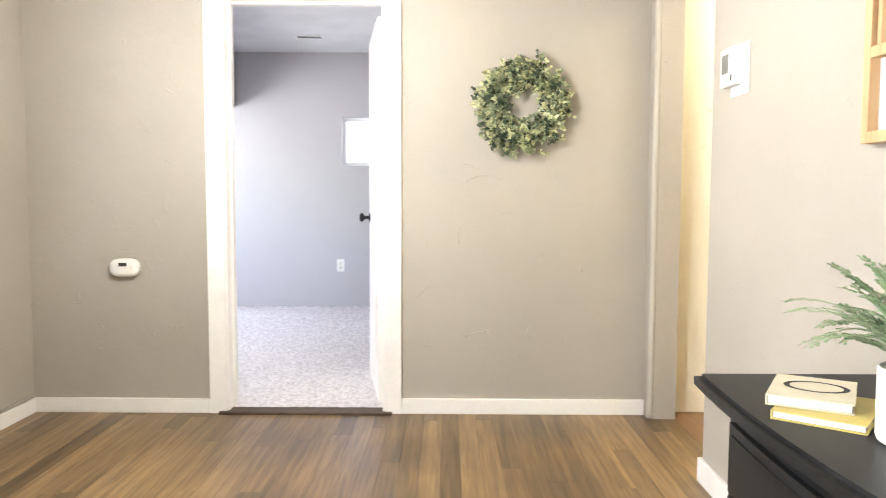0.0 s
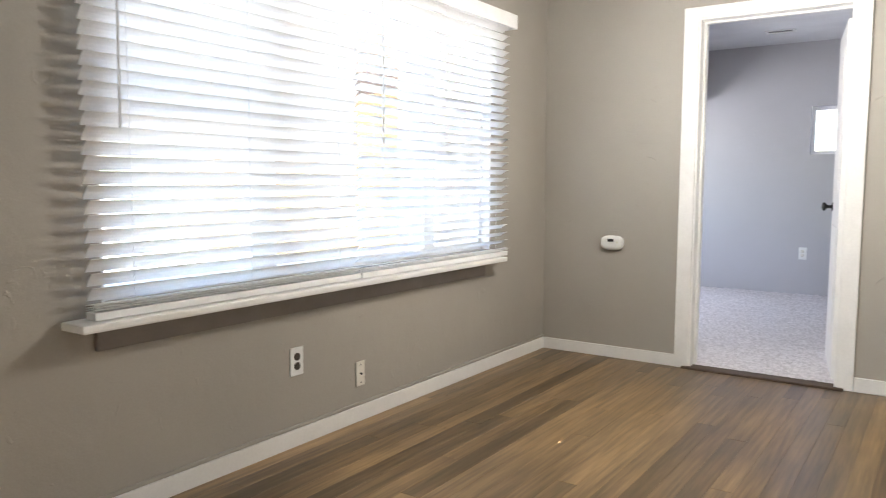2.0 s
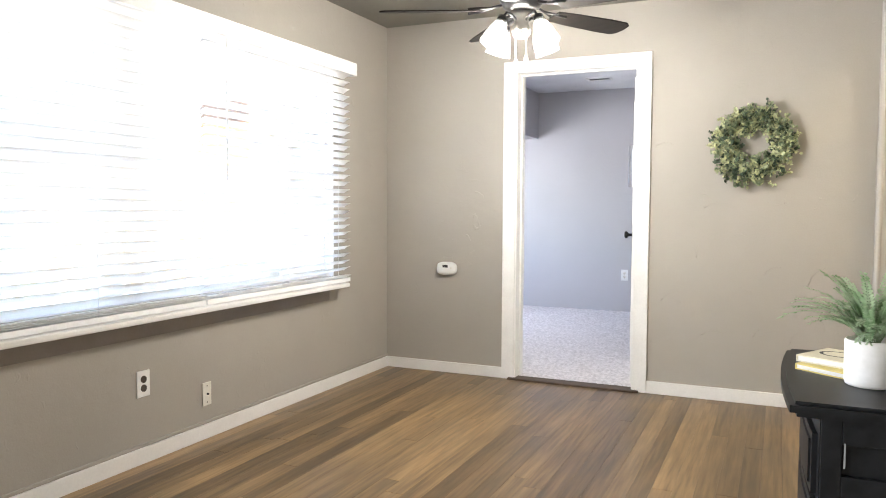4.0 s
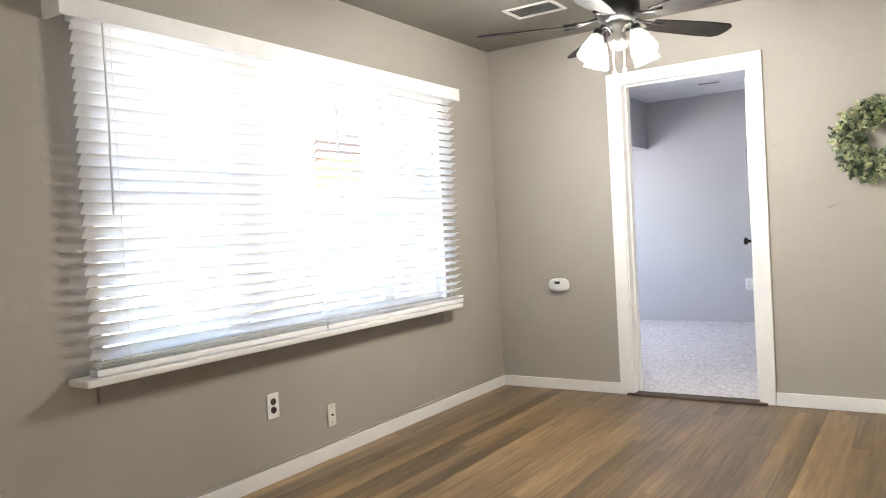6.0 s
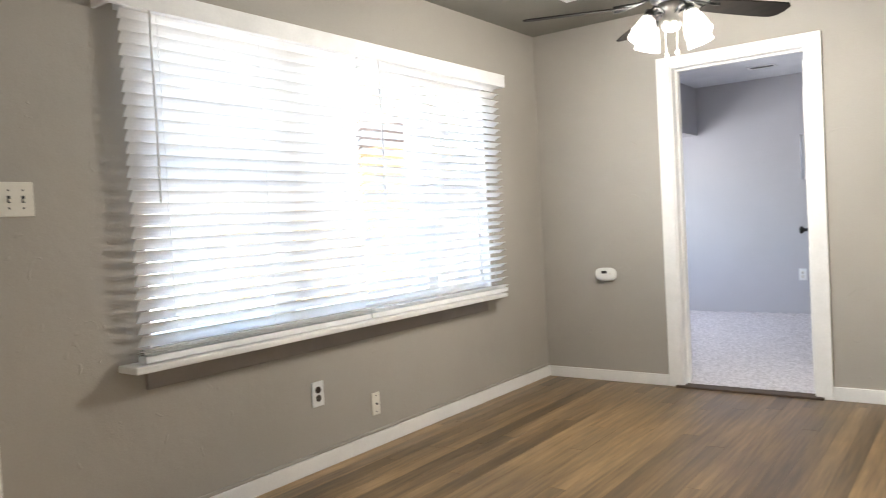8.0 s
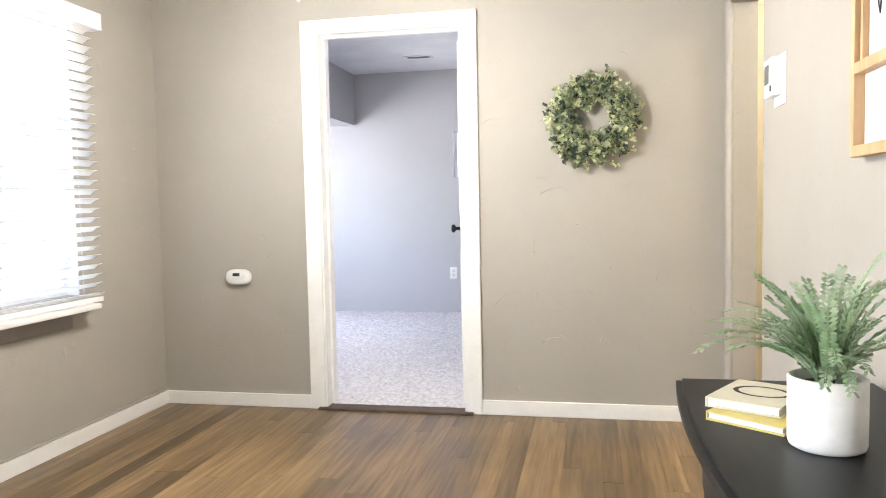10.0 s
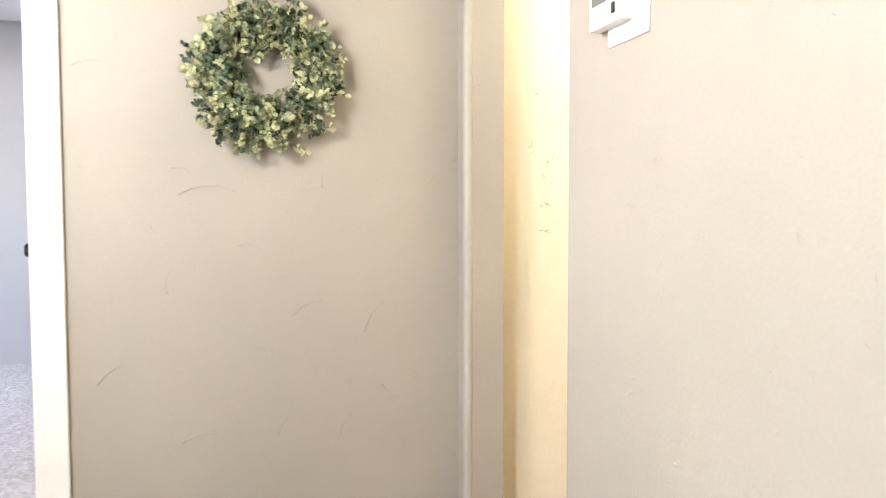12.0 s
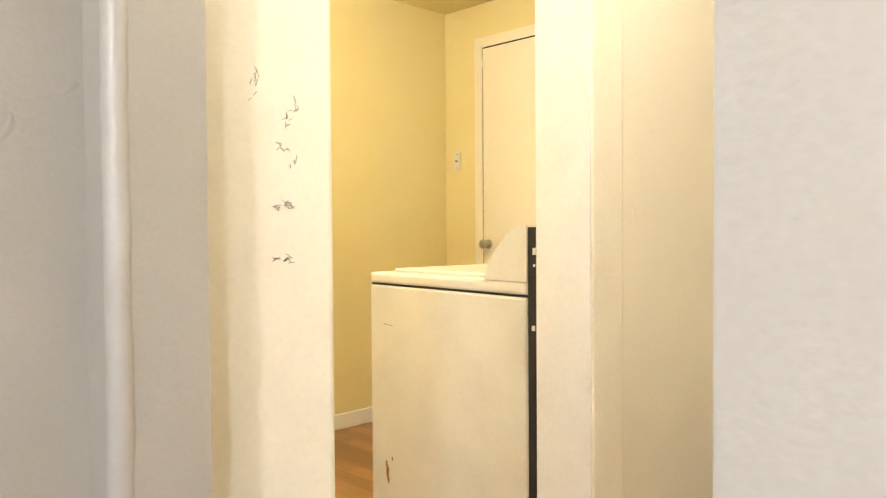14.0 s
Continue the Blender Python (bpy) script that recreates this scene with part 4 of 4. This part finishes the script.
for y, out in ((DY0 + 0.03, -1), (DY1 - 0.03, 1)):
    y0, y1 = sorted((y, y + out * 0.012))
    part("side_frame", boxes((0.733, 0.778, y0, y1, 0.085, DZ - 0.0385), (DX1 - 0.045, DX1, y0, y1, 0.085, DZ - 0.0385), (0.778, DX1 - 0.045, y0, y1, DZ - 0.10, DZ - 0.0385),
         (0.778, DX1 - 0.045, y0, y1, 0.085, 0.15), (0.778, DX1 - 0.045, y0, y1, 0.475, 0.53), bevel=0.003), BLACK_WOOD, dresser)
    part("side_molding", boxes((0.793, 0.798, y0 - 0.002, y1 + 0.002, 0.165, 0.46), (DX1 - 0.065, DX1 - 0.06, y0 - 0.002, y1 + 0.002, 0.165, 0.46), (0.798, DX1 - 0.065, y0 - 0.002, y1 + 0.002, 0.455, 0.46), bevel=0.001), WORN, dresser, "paint worn off along the edge")
for x in (0.782, DX1 - 0.05):
    part("worn_edge", boxes((x, x + 0.004, DY0 + 0.0165, DY0 + 0.0185, 0.55, 0.61)), WORN, dresser, "bare scraped edge")
for z0, z1 in ((0.10, 0.275), (0.285, 0.455), (0.465, 0.615)):
    bm = bmesh.new()
    bowed(bm, 0.733, 0.721, 0.018, DY0 + 0.06, DY1 - 0.06, z0, z1)
    drawer = part("drawer", bm, BLACK_WOOD, dresser)
    bm = bmesh.new()
    bowed(bm, 0.725, 0.716, 0.018, DY0 + 0.085, DY1 - 0.085, z0 + 0.02, z1 - 0.02)
    part("drawer_panel", bm, BLACK_WOOD, drawer)
bm = bmesh.new()
bowed(bm, DX1, 0.725, 0.018, DY0 + 0.022, DY1 - 0.022, 0.05, 0.0845)
part("plinth", bm, BLACK_WOOD, dresser)
for x in (0.728, DX1 - 0.06):
    for y in (DY0 + 0.03, DY1 - 0.085):
        bm = bmesh.new()
        box(bm, x, x + 0.055, y, y + 0.055, 0, 0.0495, bevel=0.006)
        part("foot", bm, BLACK_WOOD, dresser)

PX, PY = 0.855, 0.90
pot = thing("potted_fern", "artificial green fern in a round white stoneware pot on the dresser", "plant", pose(PX, PY, DZ))
bm = bmesh.new()
lathe(bm, [(0.054, 0), (0.059, 0.003), (0.0615, 0.010), (0.062, 0.06), (0.062, 0.118), (0.059, 0.121), (0.0565, 0.119), (0.056, 0.1), (0.05, 0.095)], 48)
part("pot", bm, POT, pot, "matt white ribbed pot", smooth=True)
bm = bmesh.new()
lathe(bm, [(0.0555, 0.099), (0.04, 0.107), (0.005, 0.112)], 24, closed=False)
part("soil", bm, SOIL, pot)
random.seed(21)
for k in range(56):
    a = random.uniform(0, 2 * math.pi)
    rise = random.uniform(0.55, 1.3)
    length = random.uniform(0.14, 0.26)
    p = Vector((0.018 * math.cos(a), 0.018 * math.sin(a), 0.11))
    points, angle = [p.copy()], rise + 0.35
    n = 22
    for i in range(n):
        d = length / n
        p = p + Vector((math.cos(a) * math.cos(angle), math.sin(a) * math.cos(angle), math.sin(angle))) * d
        angle -= (1.75 - rise) * 0.052 + 0.012
        points.append(p.copy())
    if PX + p.x > EAST - 0.02:
        continue
    bm = bmesh.new()
    tube(bm, points, 0.0014, 4, 0.4)
    side = Vector((-math.sin(a), math.cos(a), 0))
    for i in range(3, len(points)):
        way = (points[i] - points[i - 1]).normalized()
        size = 0.019 * (1 - abs(i / n - 0.5) * 0.9)
        for s in (-1, 1):
            tip = points[i] + (side * s * 0.85 + way * 0.55).normalized() * size + Vector((0, 0, random.uniform(-0.004, 0.003)))
            mid = (points[i] + tip) / 2 + way * 0.0055
            mid2 = (points[i] + tip) / 2 - way * 0.0055
            bm.faces.new([bm.verts.new(q) for q in (points[i], mid2, tip, mid)])
    part("frond", bm, FROND, pot)


def book(name, m, wide, deep, thick, cover, label):
    ob = thing(name, label, "book", m)
    part("page_block", boxes((0.003, wide - 0.004, 0.004, deep - 0.004, 0.003, thick - 0.003)), PAPER, ob)
    part("cover", boxes((0, wide, 0, deep, 0, 0.0029), (0, wide, 0, deep, thick - 0.0029, thick), (0, 0.0029, 0, deep, 0.0029, thick - 0.0029)), cover, ob)
    return ob


book("book", pose(0.68, 1.035, DZ, 0, 0, -38), 0.15, 0.19, 0.017, YELLOW_BOOK, "yellow hardback book lying on the dresser")
lying = book("book", pose(0.683, 1.065, DZ + 0.0175, 0, 0, -30), 0.14, 0.18, 0.019, CREAM_BOOK, "cream hardback book with dark cover print")
bm = bmesh.new()
for k in range(26):
    a0, a1 = (2 * math.pi * k / 26, 2 * math.pi * (k + 1) / 26)
    bm.faces.new([bm.verts.new((0.075 + r * 1.3 * math.cos(a), 0.1 + r * math.sin(a), 0.0193)) for a, r in ((a0, 0.035), (a1, 0.035), (a1, 0.043), (a0, 0.043))])
part("cover_print", bm, INK, lying)

# ---- framed picture on the east wall ----
picture = thing("framed_picture", "pale pine frame holding two prints, script above and grey flowers below", "picture", pose(EAST, 1.19, 1.215, 0, 0, -90))
PW, PH, PM = 0.30, 0.72, 0.19
part("frame_bar", boxes((-PW, -PW + 0.028, -0.034, 0, 0, PH), bevel=0.002), PINE, picture)
part("frame_bar", boxes((PW - 0.028, PW, -0.034, 0, 0, PH), bevel=0.002), PINE, picture)
for z in (0, PM, PH - 0.026):
    part("frame_bar", boxes((-PW + 0.028, PW - 0.028, -0.034, 0, z, z + 0.026), bevel=0.002), PINE, picture)
upper = part("print", boxes((-PW + 0.028, PW - 0.028, -0.010, 0, PM + 0.026, PH - 0.026)), PAPER, picture, "white print with black script")
lower = part("print", boxes((-PW + 0.028, PW - 0.028, -0.010, 0, 0.026, PM)), PAPER, picture, "white print with grey flower shapes")
part("inner_frame", boxes((-PW + 0.035, -PW + 0.05, -0.024, -0.010, PM + 0.03, PH - 0.03), (PW - 0.05, PW - 0.035, -0.024, -0.010, PM + 0.03, PH - 0.03), bevel=0.001), PINE, picture)
random.seed(8)
bm = bmesh.new()
for row in range(2):
    z0 = PM + 0.16 + 0.17 * row
    points = [(-PW + 0.07 + 0.012 * k, -0.0115, z0 + 0.035 * math.sin(k * 1.25) + 0.012 * math.sin(k * 2.9 + row)) for k in range(38)]
    tube(bm, points, 0.0022, 5)
part("script", bm, INK, upper, "looping unreadable brush script")
bm = bmesh.new()
for k in range(46):
    x, z = random.uniform(-PW + 0.05, PW - 0.05), random.uniform(0.045, PM - 0.03)
    r = random.uniform(0.008, 0.02)
    bm.faces.new([bm.verts.new((x + 0.6 * r * math.cos(t) * random.uniform(0.7, 1.2), -0.0108 - k * 0.00001, z + r * math.sin(t))) for t in (2 * math.pi * i / 9 for i in range(9))])
part("flower_wash", bm, WASH, lower)

# ---- wreath ----
WR = (0.478, 1.532)
wreath = thing("wreath", "round artificial eucalyptus wreath in mixed greens", "wreath", pose(WR[0], NORTH, WR[1]))
bm = bmesh.new()
random.seed(31)
lathe_points = [(0.155 * math.cos(2 * math.pi * k / 40), -0.03, 0.155 * math.sin(2 * math.pi * k / 40)) for k in range(41)]
tube(bm, lathe_points, 0.013, 7)
part("twig_ring", bm, TWIG, wreath)
foliage = {"l": bmesh.new(), "d": bmesh.new(), "p": bmesh.new(), "t": bmesh.new()}


def leaf_at(bm, place, out, size):
    """Small rounded cupped leaf on a point, leaning along out."""
    side = out.cross(Vector((random.uniform(-1, 1), random.uniform(-1, 1), random.uniform(-1, 1)))).normalized()
    up = side.cross(out)
    rim = []
    for u, w in ((0.0, 0.0), (0.3, 0.36), (0.65, 0.46), (0.95, 0.25), (1.05, 0.0), (0.95, -0.25), (0.65, -0.46), (0.3, -0.36)):
        rim.append(bm.verts.new(place + out * u * size + side * w * size + up * (abs(w) * 0.35 * size)))
    bm.faces.new(rim[:5])
    bm.faces.new((rim[0], *rim[4:]))


for k in range(760):
    a = random.uniform(0, 2 * math.pi)
    r = 0.155 + random.gauss(0, 0.036)
    base = Vector((r * math.cos(a), -0.03 + random.uniform(-0.02, 0.012), r * math.sin(a)))
    lean = random.uniform(-0.2, 1.0)
    radial = Vector((math.cos(a), 0, math.sin(a)))
    round_way = Vector((-math.sin(a), 0, math.cos(a)))
    way = (radial * random.uniform(-0.7, 1.1) + round_way * lean + Vector((0, -random.uniform(0.15, 0.9), 0))).normalized()
    length = random.uniform(0.03, 0.062)
    tip = base + way * length
    reach = math.hypot(tip.x, tip.z)
    if reach < 0.060 or reach > 0.262:
        continue
    tube(foliage["t"], [base, tip], 0.0009, 3)
    kind = random.choices("ldp", (4.5, 3.0, 5.5))[0]
    for i in range(5):
        p = base + way * length * (i + 1) / 5
        p.y = min(p.y, -0.004)
        for s in (0, 1):
            out = (way * 0.4 + Vector((random.uniform(-1, 1), random.uniform(-1, 0.2), random.uniform(-1, 1)))).normalized()
            leaf_at(foliage[kind], p, out, random.uniform(0.012, 0.022))
for key, name, used in (("l", "grey_green_leaves", LEAF), ("d", "dark_leaves", LEAF_DARK), ("p", "pale_leaves", LEAF_PALE), ("t", "stems", TWIG)):
    part(name, foliage[key], used, wreath, kind="stuff")


# ---- laundry ----
washer = thing("washing_machine", "white top-load washer with a rust spot on its side", "washing machine", pose(2.426, 3.745, 0, 0, 0, -5))
part("cabinet", boxes((0, 0.68, 0, 0.80, 0.03, 0.895), bevel=0.008), ENAMEL, washer)
part("seam", boxes((0.004, 0.676, 0.004, 0.796, 0.895, 0.901)), DARK, washer)
part("top", boxes((0, 0.68, 0, 0.80, 0.901, 0.94), bevel=0.01), ENAMEL, washer)
part("lid", boxes((0.09, 0.59, 0.2, 0.77, 0.94, 0.952), bevel=0.005), ENAMEL, washer)
profile = [(0.0, 0.94), (0.18, 0.94), (0.17, 0.975), (0.13, 1.03), (0.075, 1.085), (0.05, 1.10), (0.0, 1.105)]
bm = bmesh.new()
ends = [[bm.verts.new((x, y, z)) for y, z in profile] for x in (0.0, 0.68)]
bm.faces.new(ends[0])
bm.faces.new(ends[1][::-1])
for i in range(len(profile)):
    j = (i + 1) % len(profile)
    bm.faces.new((ends[0][i], ends[0][j], ends[1][j], ends[1][i]))
console = part("console", bm, ENAMEL, washer)
for x in (0.12, 0.34, 0.54):
    bm = bmesh.new()
    lathe(bm, [(0.028, 0), (0.024, 0.02), (0.006, 0.022)], 18, pose(x, 0.115, 1.045, -48, 0, 0))
    part("dial", bm, WHITE_PLASTIC, console, smooth=True)
back = part("back_panel", boxes((0.006, 0.674, -0.04, 0, 0.05, 1.10), bevel=0.002), BACK_METAL, washer, "dark grey metal back")
part("back_label", boxes((0.0045, 0.006, -0.032, -0.02, 1.02, 1.04), (0.0045, 0.006, -0.03, -0.022, 0.985, 0.993), (0.0045, 0.006, -0.028, -0.016, 0.80, 0.815)), WHITE_PLASTIC, back)
part("vent_slot", boxes(*[(0.0045, 0.006, -0.034, -0.008, 0.955 - 0.012 * k, 0.961 - 0.012 * k) for k in range(6)]), DARK, back)
for y in (0.05, 0.64):
    for x in (0.05, 0.6):
        bm = bmesh.new()
        lathe(bm, [(0.02, 0), (0.02, 0.03)], 12, pose(x, y, 0))
        part("foot", bm, DARK, washer)
random.seed(4)
bm = bmesh.new()
for cy, cz, r in ((0.70, 0.215, 0.022), (0.695, 0.19, 0.014), (0.705, 0.245, 0.012), (0.67, 0.27, 0.008)):
    bm.faces.new([bm.verts.new((-0.0006, cy + 0.5 * r * math.cos(t) * random.uniform(0.6, 1.3), cz + r * math.sin(t) * random.uniform(0.7, 1.4))) for t in (2 * math.pi * i / 11 for i in range(11))])
bm.faces.new([bm.verts.new((-0.0006, y, z)) for y, z in ((0.66, 0.752), (0.715, 0.756), (0.715, 0.754), (0.66, 0.7505))])
part("rust_spot", bm, RUST, washer)

sign = thing("wall_sign", "dark wooden laundry sign with cream letters", "sign", pose(2.655, 5.70, 1.528))
part("board", boxes((0, 0.48, -0.014, 0, 0, 0.138), bevel=0.002), SIGN, sign)


def words(text, size, x, z, parent, wide=1.0):
    curve = bpy.data.curves.new("words", "FONT")
    curve.body, curve.size, curve.extrude = text, size, 0.0008
    temp = bpy.data.objects.new("words", curve)
    scene.collection.objects.link(temp)
    data = bpy.data.meshes.new_from_object(temp.evaluated_get(bpy.context.evaluated_depsgraph_get()))
    bpy.data.objects.remove(temp)
    data.materials.append(LETTER)
    ob = new("lettering", data)
    ob.parent = parent
    ob.matrix_basis = pose(x, -0.0155, z, 90) @ Matrix.Diagonal((wide, 1, 1, 1))
    return ob


words("LAUNDRY", 0.094, 0.028, 0.058, sign, 0.98)
words("YOUR", 0.032, 0.17, 0.018, sign)
part("small_lettering", boxes((0.05, 0.14, -0.0165, -0.014, 0.02, 0.038), (0.27, 0.37, -0.0165, -0.014, 0.02, 0.038), (0.39, 0.45, -0.0165, -0.014, 0.02, 0.038)), LETTER, sign, "small cream words too faint to read")

laundry_door = thing("door_2", "flat cream door closed in the yellow wall", "door", pose(4.06, 4.61, 0), kind="structure")
part("leaf", boxes((-0.012, 0, 0, 0.765, 0.01, 2.17), bevel=0.002), CREAM, laundry_door)
part("gap", boxes((-0.003, 0, 0.765, 0.775, 0.01, 2.175), (-0.003, 0, 0, 0.765, 2.17, 2.18)), DARK, laundry_door)
bm = bmesh.new()
lathe(bm, [(0.028, 0), (0.028, 0.006), (0.011, 0.01), (0.011, 0.03), (0.026, 0.042), (0.026, 0.056), (0.008, 0.062)], 18, pose(-0.012, 0.725, 1.01, 0, -90, 0))
part("knob", bm, NICKEL, laundry_door, "dull metal knob", smooth=True)
part("hinge", boxes((-0.016, -0.012, 0.755, 0.785, 2.06, 2.10)), CREAM, laundry_door)
part("trim_board", boxes((-0.008, 0, 0.775, 0.835, 0, 2.18), (-0.008, 0, 0, 0.835, 2.18, 2.24)), CREAM, laundry_door)
outlet(pose(4.06, 5.60, 1.52, 0, 0, -90), "ivory plate on the yellow laundry wall", "coax")
fixture = thing("ceiling_light", "round frosted laundry ceiling light, lit", "ceiling light", pose(2.2, 4.75, TOP))
bm = bmesh.new()
lathe(bm, [(0.15, -0.02), (0.155, 0.0)], 28)
part("base", bm, WHITE, fixture, smooth=True)
bm = bmesh.new()
lathe(bm, [(0.02, -0.085), (0.09, -0.07), (0.135, -0.04), (0.145, -0.02)], 28)
part("diffuser", bm, DIFFUSER, fixture, smooth=True)
lamp("laundry_light", "POINT", 4.6, pose(2.2, 4.75, TOP - 0.18), (1, 0.91, 0.72), radius=0.1)
hall_fixture = thing("ceiling_light", "round frosted hall ceiling light, lit", "ceiling light", pose(2.0, 2.85, TOP))
for source in fixture.children:
    o = new(source.name.split(".")[0], source.data)
    o.parent = hall_fixture
lamp("hall_light", "POINT", 2.0, pose(2.0, 2.85, TOP - 0.18), (1, 0.92, 0.78), radius=0.1)


# ---- outdoors ----
bm = bmesh.new()
box(bm, -900, 900, -900, 900, -0.5, -0.25)
part("ground", bm, CONCRETE, kind="structure", label="pale concrete yard running to the street")
house = thing("neighbour_house", "tan stucco house with a brown shingle roof", "house", pose(-9, 12.6, -0.25))
part("wall", boxes((-4, 2, -4, 9, 0, 2.9)), TAN, house)
bm = bmesh.new()
ends = [[bm.verts.new(p) for p in ((-4.5, y, 2.8), (4.2, y, 2.8), (4.2, y, 2.95), (-1, y, 4.6), (-4.5, y, 2.95))] for y in (-6.0, 9.5)]
bm.faces.new(ends[0])
bm.faces.new(ends[1][::-1])
for i in range(5):
    j = (i + 1) % 5
    bm.faces.new((ends[0][i], ends[0][j], ends[1][j], ends[1][i]))
part("roof", bm, ROOF, house)
for y in (-5.8, 1.0, 9.2):
    part("porch_post", boxes((3.75, 3.9, y, y + 0.15, 0, 2.4999), bevel=0.01), TAN, house)
part("porch_beam", boxes((3.7, 3.95, -5.9, 9.4, 2.5, 2.799)), TAN, house)
for y in (2.0, 6.0):
    win = part("window", boxes((2.0, 2.04, y, y + 1.4, 0.9, 2.1)), VINYL, house)
    part("pane", boxes((2.04, 2.045, y + 0.08, y + 0.66, 0.98, 2.02), (2.04, 2.045, y + 0.74, y + 1.32, 0.98, 2.02)), SCREEN, win)


def tree(m, height, seed):
    random.seed(seed)
    ob = thing("tree", "leafy street tree beyond the yard", "tree", m)
    bm = bmesh.new()
    tube(bm, [(0, 0, 0), (0.05, 0.02, height * 0.2), (0.0, 0.08, height * 0.45), (0.05, 0.05, height * 0.8)], 0.17, 10, 0.3)
    leaves = bmesh.new()
    for k in range(11):
        a, z = random.uniform(0, 2 * math.pi), height * random.uniform(0.35, 0.75)
        reach = random.uniform(0.8, 1.9)
        end = Vector((reach * math.cos(a), reach * math.sin(a), z + random.uniform(0.4, 1.3)))
        tube(bm, [(0.02, 0.05, z), (end.x * 0.5, end.y * 0.5, z + 0.35), end], 0.05, 6, 0.3)
        for i in range(130):
            p = end + Vector((random.gauss(0, 0.45), random.gauss(0, 0.45), random.gauss(0, 0.35)))
            out = Vector((random.uniform(-1, 1), random.uniform(-1, 1), random.uniform(-1, 1))).normalized()
            leaf_at(leaves, p, out, random.uniform(0.08, 0.16))
    part("trunk", bm, BARK, ob, smooth=True)
    part("crown", leaves, LEAF, ob, kind="stuff")


tree(pose(-13, -1.0, -0.25), 5.0, 3)
tree(pose(-16, 4.0, -0.25), 6.0, 9)


# ---- oak boards of the floors ----
def lay(parent_name, label, x0, x1, y0, y1, used, wide, seed, limit=300):
    random.seed(seed)
    ob = thing(parent_name, label, "floor", kind="structure")
    shared = {}
    n = round((x1 - x0) / wide)
    wide = (x1 - x0) / n
    count = 0
    for i in range(n):
        y = y0 - random.uniform(0, 1.2)
        while y < y1:
            length = random.choice((1.0, 1.4, 1.8, 2.2, 2.6))
            a, b = max(y, y0), min(y + length, y1)
            y += length
            if b - a < 0.02:
                continue
            key = round(b - a, 3)
            if key not in shared:
                bm = bmesh.new()
                h, w = (b - a) / 2 - 0.0003, wide / 2 - 0.0002
                low = [bm.verts.new((sx * w, sy * h, -0.014)) for sx, sy in ((-1, -1), (1, -1), (1, 1), (-1, 1))]
                rim = [bm.verts.new((sx * w, sy * h, -0.0007)) for sx, sy in ((-1, -1), (1, -1), (1, 1), (-1, 1))]
                top = [bm.verts.new((sx * (w - 0.0006), sy * (h - 0.0006), 0)) for sx, sy in ((-1, -1), (1, -1), (1, 1), (-1, 1))]
                bm.faces.new(top)
                for q in range(4):
                    r = (q + 1) % 4
                    bm.faces.new((low[q], low[r], rim[r], rim[q]))
                    bm.faces.new((rim[q], rim[r], top[r], top[q]))
                data = bpy.data.meshes.new("plank")
                bm.to_mesh(data)
                bm.free()
                data.materials.append(used)
                shared[key] = data
            plank = new("plank", shared[key])
            plank.parent = ob
            plank.location = (x0 + wide * (i + 0.5), (a + b) / 2, random.uniform(-0.0003, 0))
    return ob


lay("oak_floor", "stained oak strip floor, brown and worn, with a soft shine", WEST, STUB_X + 0.125, SOUTH, NORTH, OAK, 0.083, 1)
lay("oak_floor_hall", "warm orange-brown wooden floor", STUB_X + 0.125, 4.06, 2.2, 5.70, HALL_OAK, 0.09, 6)
